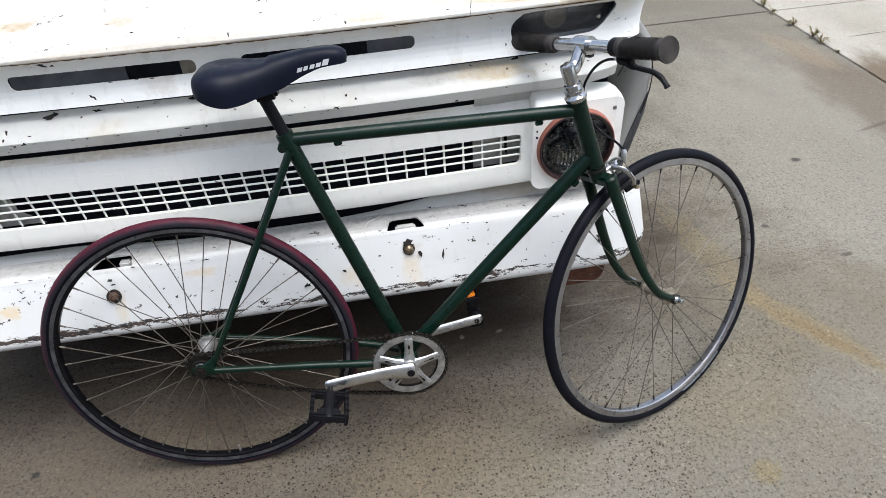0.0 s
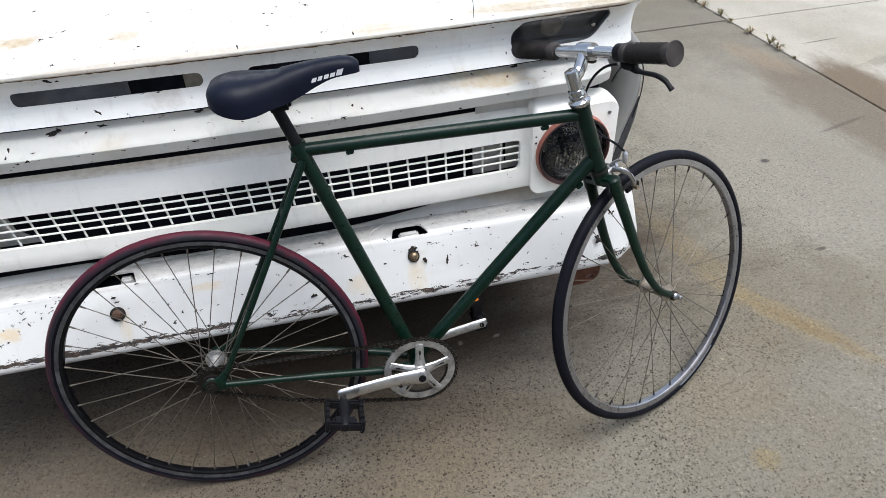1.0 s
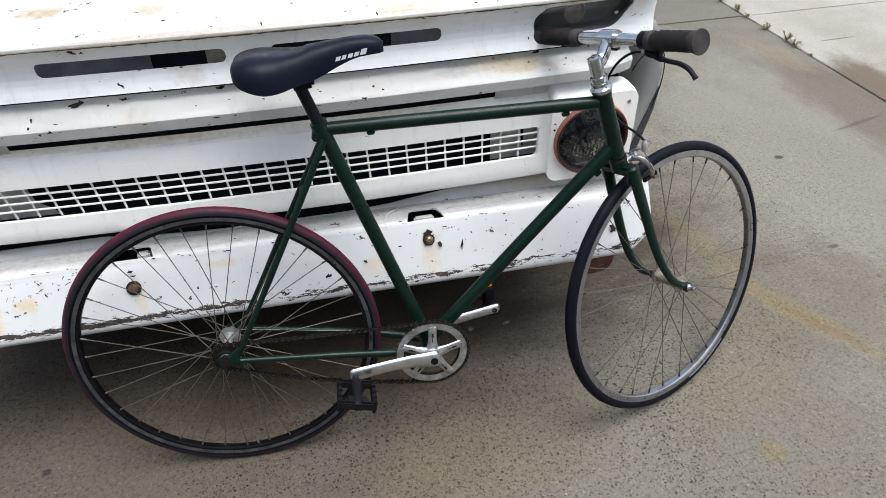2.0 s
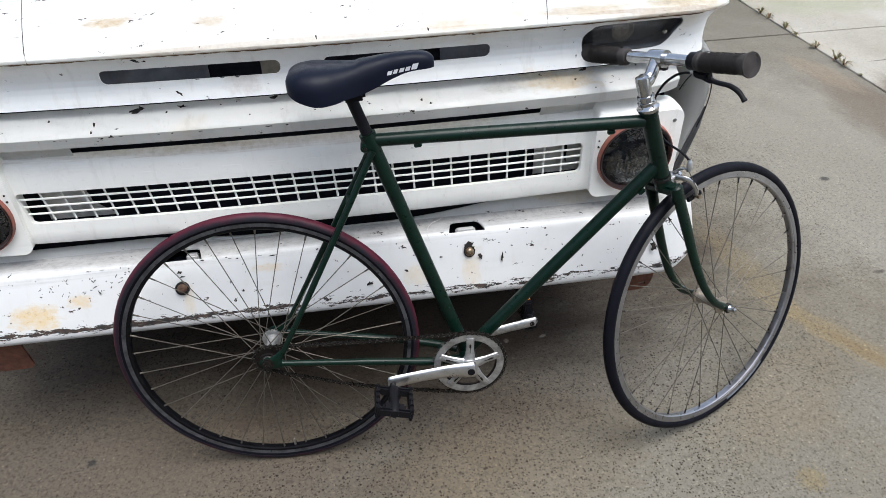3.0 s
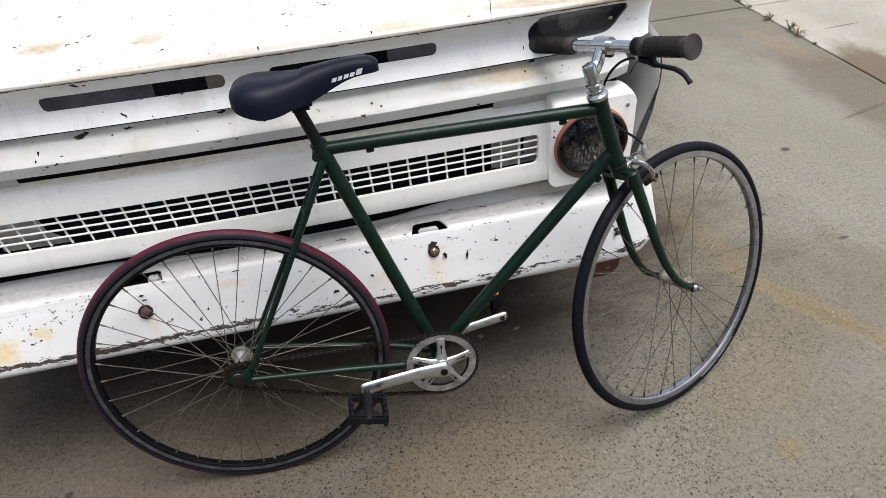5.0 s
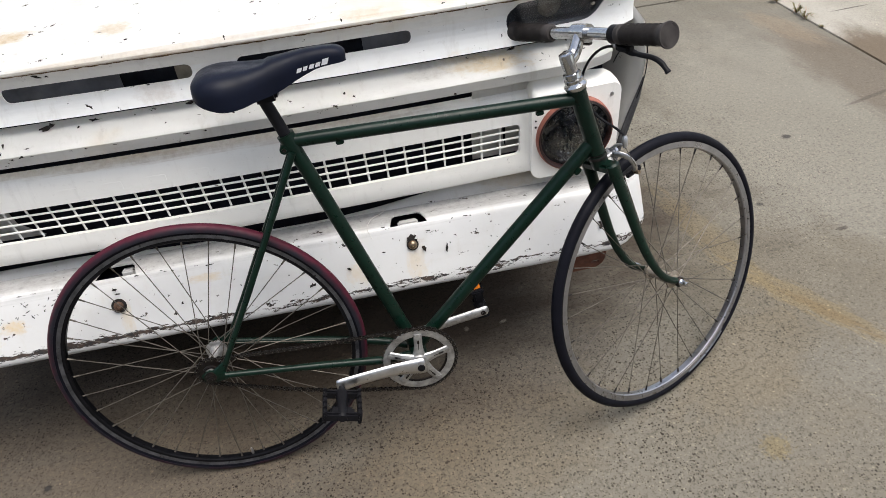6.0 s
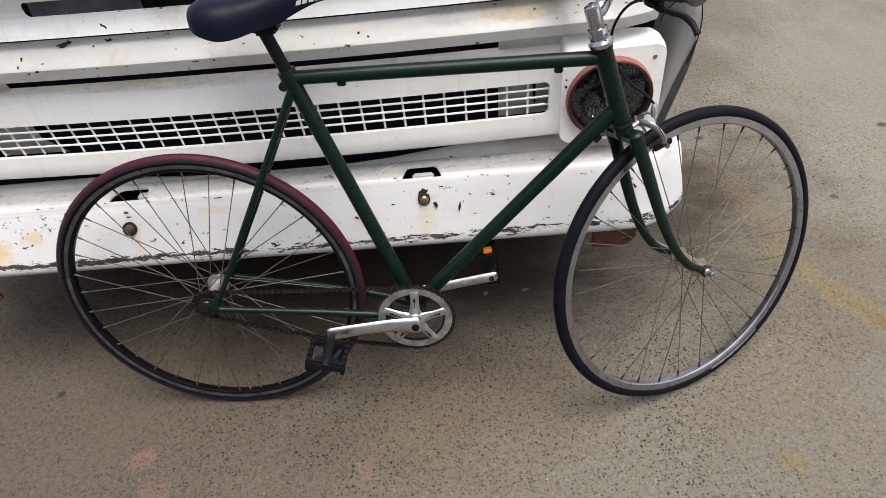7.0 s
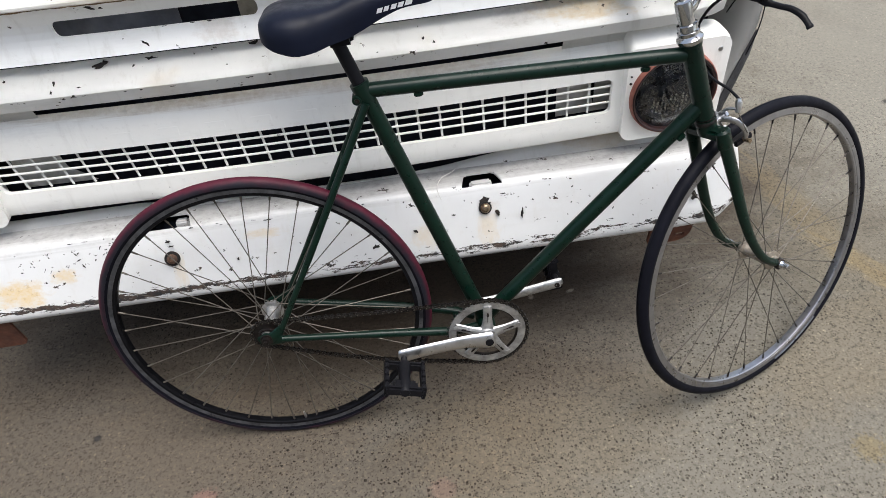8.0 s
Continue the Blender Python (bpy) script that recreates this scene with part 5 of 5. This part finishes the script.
    tube_bm = tube(bmesh.new(), [B(0.446, -0.064, 0.05), B(0.446, -0.064, -0.05)], 0.0085, 14)
    part("axle", tube_bm, OILY, ring)
    return pin, lp


PIN_R, PIN_L = crankset()


def pedal(pin, out, tilt, label):
    """A cage pedal: two toothed side plates, end caps, a barrel and a bridge."""
    m = Matrix.Translation(pin) @ pose(0, 0, 0, 0, tilt, 0)
    y = -out

    def P(x, d, z):
        return m @ Vector((x, y * d, z))

    bm = tube(bmesh.new(), [P(0, 0.0, 0), P(0, 0.016, 0), P(0, 0.02, 0), P(0, 0.05, 0), P(0, 0.09, 0), P(0, 0.097, 0)], [0.0065, 0.0085, 0.0145, 0.0115, 0.013, 0.009], 14)
    ped = part("pedal", bm, BLACK, bike, label)
    for x in (0.036, -0.036):
        bm = bmesh.new()
        box(bm, (0.009, 0.082, 0.024), m @ Matrix.Translation((x, y * 0.057, 0)), 0.003)
        for k in range(5):
            box(bm, (0.008, 0.008, 0.031), m @ Matrix.Translation((x, y * (0.022 + 0.0175 * k), 0)), 0.0015)
        part("cage_plate", bm, BLACK, ped)
    part("pedal_body", box(bmesh.new(), (0.05, 0.026, 0.016), m @ Matrix.Translation((0, y * 0.078, 0)), 0.005), BLACK, ped)
    for d in (0.022, 0.09):
        part("cage_end", box(bmesh.new(), (0.074, 0.012, 0.022), m @ Matrix.Translation((0, y * d, 0)), 0.004), BLACK, ped)
    return ped, P


pedal(PIN_R - Vector((0, 0.008, 0)), 1, 14, "black plastic cage pedal")
far_pedal, FP = pedal(PIN_L + Vector((0, 0.008, 0)), -1, 82, "black cage pedal with amber reflector")
part("pedal_reflector", box(bmesh.new(), (0.006, 0.024, 0.02), Matrix.Translation(FP(-0.0405, 0.042, 0)) @ pose(0, 0, 0, 0, 82, 0), 0.002), AMBER, far_pedal, "amber pedal reflector")


def chain_line():
    """The chain's run: round the ring, over the top to the sprocket, and slack below."""
    r1, r0 = 0.0845, 0.0315
    c1, c0 = Vector((0.4445, -0.0605)), Vector((0.0, 0.0))
    base = math.atan2(c1.y - c0.y, c1.x - c0.x)
    lean = math.asin((r1 - r0) / (c1 - c0).length)
    up, dn = base + math.pi / 2 + lean, base - math.pi / 2 - lean
    pts = [c1 + r1 * Vector((math.cos(a), math.sin(a))) for a in steps(dn, up, 40)]
    top_a, top_b = pts[-1], c0 + r0 * Vector((math.cos(up), math.sin(up)))
    pts += [top_a.lerp(top_b, t) - Vector((0, 0.004 * math.sin(math.pi * t))) for t in steps(0, 1, 30)[1:]]
    pts += [c0 + r0 * Vector((math.cos(a), math.sin(a))) for a in steps(up, dn + 2 * math.pi, 16)[1:]]
    low_a, low_b = pts[-1], pts[0]
    pts += [low_a.lerp(low_b, t) - Vector((0, 0.014 * math.sin(math.pi * t))) for t in steps(0, 1, 30)[1:-1]]
    return pts


def chain_mesh():
    pts = chain_line()
    dist = [0.0]
    for p, q in zip(pts, pts[1:] + pts[:1]):
        dist.append(dist[-1] + (q - p).length)
    n = round(dist[-1] / 0.0127)
    nodes = []
    for k in range(n):
        s = dist[-1] * k / n
        i = next(j for j in range(len(dist) - 1) if dist[j + 1] >= s)
        nodes.append(pts[i].lerp((pts + pts[:1])[i + 1], (s - dist[i]) / (dist[i + 1] - dist[i])))
    verts, faces = [], []

    def hexbar(p, q, w, o0, o1):
        d = (q - p).normalized()
        nrm = Vector((-d.y, d.x))
        prof = [p - d * 0.004, p + nrm * w - d * 0.001, (p + q) / 2 + nrm * w * 0.42, q + nrm * w + d * 0.001, q + d * 0.004, q - nrm * w + d * 0.001, (p + q) / 2 - nrm * w * 0.42, p - nrm * w - d * 0.001]
        k = len(verts)
        for o in (o0, o1):
            verts.extend(B(v.x, v.y, o) for v in prof)
        faces.append([k + j for j in range(8)])
        faces.append([k + 15 - j for j in range(8)])
        faces.extend([k + j, k + (j + 1) % 8, k + 8 + (j + 1) % 8, k + 8 + j] for j in range(8))

    for k in range(n):
        p, q = nodes[k], nodes[(k + 1) % n]
        for side in (1, -1):
            o = 0.0435 + side * (0.0036 if k % 2 else 0.0024)
            hexbar(p, q, 0.0042, o - 0.0005, o + 0.0005)
        m = p + Vector((0.0001, 0))
        hexbar(m - Vector((0.001, 0)), m + Vector((0.001, 0)), 0.0026, 0.0435 - 0.0028, 0.0435 + 0.0028)
    bm = bmesh.new()
    vs = [bm.verts.new(v) for v in verts]
    for f in faces:
        bm.faces.new([vs[i] for i in f])
    return bm


chain = part("chain", chain_mesh(), CHAINSTEEL, bike, "black greased bicycle chain with bright rivets")
bm = bmesh.new()
run_line = chain_line()
gaps = [(q - p).length for p, q in zip(run_line, run_line[1:] + run_line[:1])]
for k in range(round(sum(gaps) / 0.0127)):
    left, i = sum(gaps) * k / round(sum(gaps) / 0.0127), 0
    while left > gaps[i]:
        left, i = left - gaps[i], i + 1
    at = run_line[i].lerp((run_line + run_line[:1])[i + 1], left / gaps[i])
    tube(bm, [B(at.x, at.y, 0.047), B(at.x, at.y, 0.0482)], 0.0013, 6)
part("rivets", bm, STEEL, chain)


# fork, stem, bars: in the space of the steering axis (x ahead, y to the left, z up the axis)
def fork_mesh():
    bm = bmesh.new()
    for o in (1, -1):
        pts = arc([(0.0, 0.0365 * o, 0.35), (0.0005, 0.0375 * o, 0.325), (0.002, 0.042 * o, 0.25), (0.005, 0.046 * o, 0.16), (0.014, 0.0485 * o, 0.09), (0.036, 0.05 * o, 0.027), (0.0737, 0.051 * o, -0.0162)], 5)
        n = len(pts)
        tube(bm, pts, [0.0135 if k < n * 0.25 else 0.0135 - 0.0065 * (k / n - 0.25) / 0.75 for k in range(n)], 14, 0.72)
        tube(bm, [(0.066, 0.051 * o, -0.008), (0.0737, 0.051 * o, -0.0162), (0.08, 0.051 * o, -0.022)], [0.007, 0.0115, 0.006], 12, 0.25)
        tube(bm, [(0.0, 0.0365 * o, 0.318), (0.0, 0.0365 * o, 0.322), (0.0, 0.0365 * o, 0.351), (0.0, 0.0362 * o, 0.355)], [0.0142, 0.0152, 0.0152, 0.011], 14, 0.78)
    box(bm, (0.029, 0.076, 0.021), pose(0, 0, 0.344), 0.005)
    tube(bm, [(0, 0, 0.34), (0, 0, 0.352), (0, 0, 0.359), (0, 0, 0.363)], [0.017, 0.0185, 0.0175, 0.0165], 20)
    return bm


fork = part("fork", fork_mesh(), GREEN, bike, "dark green fork with curved blades", STEER)
headset = [(0.0165, 0.362), (0.0195, 0.363), (0.0195, 0.368), (0.0175, 0.371), (0.019, 0.374)]
part("crown_race", lathe(bmesh.new(), headset, 24), OILY, fork)
cups = [(0.0175, 0.519), (0.0205, 0.522), (0.022, 0.526), (0.0225, 0.5295), (0.019, 0.532), (0.0175, 0.536), (0.0185, 0.537), (0.0185, 0.5425), (0.016, 0.544), (0.0155, 0.548), (0.0175, 0.549), (0.017, 0.5545), (0.0135, 0.556)]
part("headset", lathe(bmesh.new(), cups, 28), CHROME, bike, "chrome headset cups and locknut", STEER)
bm = tube(bmesh.new(), [(0, 0, 0.54), (0, 0, 0.556), (0, 0, 0.5562), (0, 0, 0.588), (0, 0, 0.5935), (0, 0, 0.595)], [0.011, 0.011, 0.0135, 0.0145, 0.0135, 0.009], 20)
tube(bm, arc([(0.0, 0, 0.577), (0.02, 0, 0.585), (0.036, 0, 0.6), (0.05, 0, 0.609)], 4), [0.0145] * 4 + [0.0135] * 5 + [0.0145] * 4, 16, 0.85)
tube(bm, [(0.05, -0.019, 0.6095), (0.05, 0.019, 0.6095)], 0.0172, 22)
stem = part("stem", bm, CHROME, bike, "polished quill stem", STEER)
part("stem_bolt", lathe(bmesh.new(), [(0.006, 0.594), (0.006, 0.598), (0.0035, 0.598), (0.003, 0.595), (0.0, 0.595)], 6), CHROME, stem)
bm = tube(bmesh.new(), [(0.05, 0.011, 0.5905), (0.05, -0.013, 0.5905)], 0.0055, 10)
tube(bm, [(0.05, -0.013, 0.5905), (0.05, -0.018, 0.5905)], 0.004, 6)
part("clamp_bolt", bm, OILY, stem)
BAR = [(0.046, 0.198, 0.611), (0.047, 0.1, 0.61), (0.05, 0.03, 0.6095), (0.05, -0.03, 0.6095), (0.045, -0.1, 0.611), (0.038, -0.215, 0.616)]
line = arc(BAR, 5)
handlebar = part("handlebar", tube(bmesh.new(), line, 0.0112, 18), CHROME, bike, "short chrome flat handlebar", STEER)


def grip(p, q, label):
    """A rubber grip with an end flange, from its inner end p to its outer end q."""
    p, q = Vector(p), Vector(q)
    d, length = (q - p).normalized(), (q - p).length
    stops = [(0, 0.0145), (0.004, 0.0175), (0.014, 0.0182), (0.016, 0.0165), (0.03, 0.0165), (0.04, 0.0172), (0.06, 0.0172), (0.085, 0.0172), (0.1, 0.017), (length - 0.014, 0.0175), (length - 0.008, 0.0205), (length - 0.002, 0.0225), (length, 0.0218), (length, 0.0195), (length - 0.0015, 0.0185), (length - 0.0015, 0.0)]
    g = part("grip", tube(bmesh.new(), [p + d * s for s, _ in stops], [r for _, r in stops], 24), GRIP, handlebar, label)
    up = Vector((0, 0, 1))
    count = 6
    pitch = (length - 0.038) / count
    for k in range(count):
        for j in range(6):
            a0, s0 = 60 * j + (30 if k % 2 else 0), 0.02 + pitch * k
            rows = [[p + d * along + (Matrix.Rotation(radians(a0 + e), 3, d) @ up) * 0.0187 for e in (0, 10, 20, 31, 42, 52)] for along in (s0, s0 + pitch - 0.0034)]
            part("tread_block", strip(bmesh.new(), rows, 0.0012), GRIP, g)
    return g


grip((0.0465, 0.078, 0.61), (0.046, 0.2, 0.611), "grey-brown rubber grip touching the truck")
grip((0.046, -0.097, 0.611), (0.038, -0.219, 0.616), "grey-brown rubber grip")
bm = tube(bmesh.new(), [(0.0465, -0.084, 0.611), (0.046, -0.1, 0.611)], 0.0168, 20)
box(bm, (0.02, 0.034, 0.018), pose(0.045, -0.106, 0.588, 10, 0, 0), 0.005)
lever = part("brake_lever", bm, BLACK, handlebar, "black brake lever")
blade = arc([(0.045, -0.1, 0.588), (0.047, -0.116, 0.577), (0.052, -0.134, 0.569), (0.055, -0.154, 0.564), (0.054, -0.171, 0.556), (0.051, -0.182, 0.546), (0.05, -0.187, 0.539)], 4)
part("lever_blade", tube(bmesh.new(), blade, [0.0075] * 6 + [0.0056] * 12 + [0.005] * 4 + [0.0058, 0.006, 0.005], 12, 0.62), BLACK, lever)
part("cable_adjuster", tube(bmesh.new(), [(0.046, -0.096, 0.588), (0.047, -0.084, 0.588), (0.047, -0.078, 0.588)], [0.0045, 0.0045, 0.003], 10), ALLOY, lever)
cable = arc([(0.047, -0.08, 0.587), (0.051, -0.055, 0.583), (0.05, -0.03, 0.574), (0.044, -0.004, 0.555), (0.036, 0.018, 0.524), (0.034, 0.03, 0.48), (0.044, 0.018, 0.43), (0.055, -0.012, 0.4), (0.058, -0.029, 0.38)], 6)
part("brake_cable", tube(bmesh.new(), cable, 0.0026, 8), BLACK, bike, "black brake cable housing", STEER)


def caliper():
    bm = bmesh.new()
    # arms hang from the centre bolt ahead of the crown and reach round the tyre
    for o, z0 in ((1, 0.352), (-1, 0.358)):
        tube(bm, arc([(0.034, 0.0, 0.348), (0.042, -0.014 * o, z0 - 0.006), (0.052, -0.025 * o, 0.334), (0.059, -0.0285 * o, 0.318), (0.063, -0.0265 * o, 0.302), (0.063, -0.022 * o, 0.291)], 4), [0.0062] * 8 + [0.005] * 9 + [0.0044] * 4, 10, 0.6)
    tube(bm, arc([(0.04, 0.01, 0.352), (0.046, -0.012, 0.366), (0.05, -0.028, 0.366)], 4), [0.0055] * 5 + [0.0045] * 4, 10, 0.6)
    tube(bm, [(0.012, 0, 0.35), (0.05, 0, 0.35)], 0.0048, 10)
    cal = part("brake_caliper", bm, ALLOY, bike, "silver side-pull brake caliper", STEER)
    part("pivot_nut", lathe(bmesh.new(), [(0.0075, 0.0), (0.0075, 0.006), (0.004, 0.008), (0.0, 0.008)], 8, Matrix.Translation((0.044, 0, 0.35)) @ pose(0, 0, 0, 0, 90, 0)), CHROME, cal)
    part("barrel_adjuster", tube(bmesh.new(), [(0.05, -0.028, 0.36), (0.053, -0.0285, 0.37), (0.0555, -0.029, 0.378), (0.057, -0.029, 0.384)], [0.0045, 0.0062, 0.0062, 0.004], 12), ALLOY, cal)
    part("inner_wire", tube(bmesh.new(), [(0.05, -0.028, 0.362), (0.06, -0.033, 0.31)], 0.0009, 6), STEEL, cal)
    for o in (1, -1):
        part("brake_pad", box(bmesh.new(), (0.042, 0.008, 0.011), pose(0.064, -0.0165 * o, 0.289, 0, 3, 0), 0.002), BLACK, cal)
        part("pad_bolt", tube(bmesh.new(), [(0.063, -0.018 * o, 0.291), (0.063, -0.034 * o, 0.291)], 0.0046, 8), BRASSY, cal)


caliper()


# white print on the saddle's flank: slanted bars that stand for its lettering
def flank(a, b):
    """The outermost point of the saddle's side at that length and height."""
    for (a0, w0, t0, l0), (a1, w1, t1, l1) in zip(SADDLE, SADDLE[1:]):
        if a0 <= a <= a1:
            k = (a - a0) / (a1 - a0)
            w, top, low = w0 + (w1 - w0) * k, t0 + (t1 - t0) * k, l0 + (l1 - l0) * k
            up = min(1, max(0, (b - low) / (top - low))) ** (1 / 0.55)
            return w * math.sqrt(1 - up * up) ** 0.75
    return 0.0


def saddle_print():
    for k, (w, h) in enumerate(((0.0085, 0.0075), (0.0075, 0.0075), (0.0085, 0.0075), (0.0085, 0.0075), (0.011, 0.0105))):
        a, z0 = 0.303 + 0.0112 * k, 0.6055 + 0.0018 * k
        rows = []
        for j in range(4):
            b = z0 + h * j / 3
            rows.append([B(a + w * i / 3 + 0.4 * (b - z0), b + 0.12 * w * i / 3, flank(a + w * i / 3, b) + 0.0008) for i in range(4)])
        part("printed_bar", strip(bmesh.new(), rows, 0.0006), PRINT, saddle)


saddle_print()
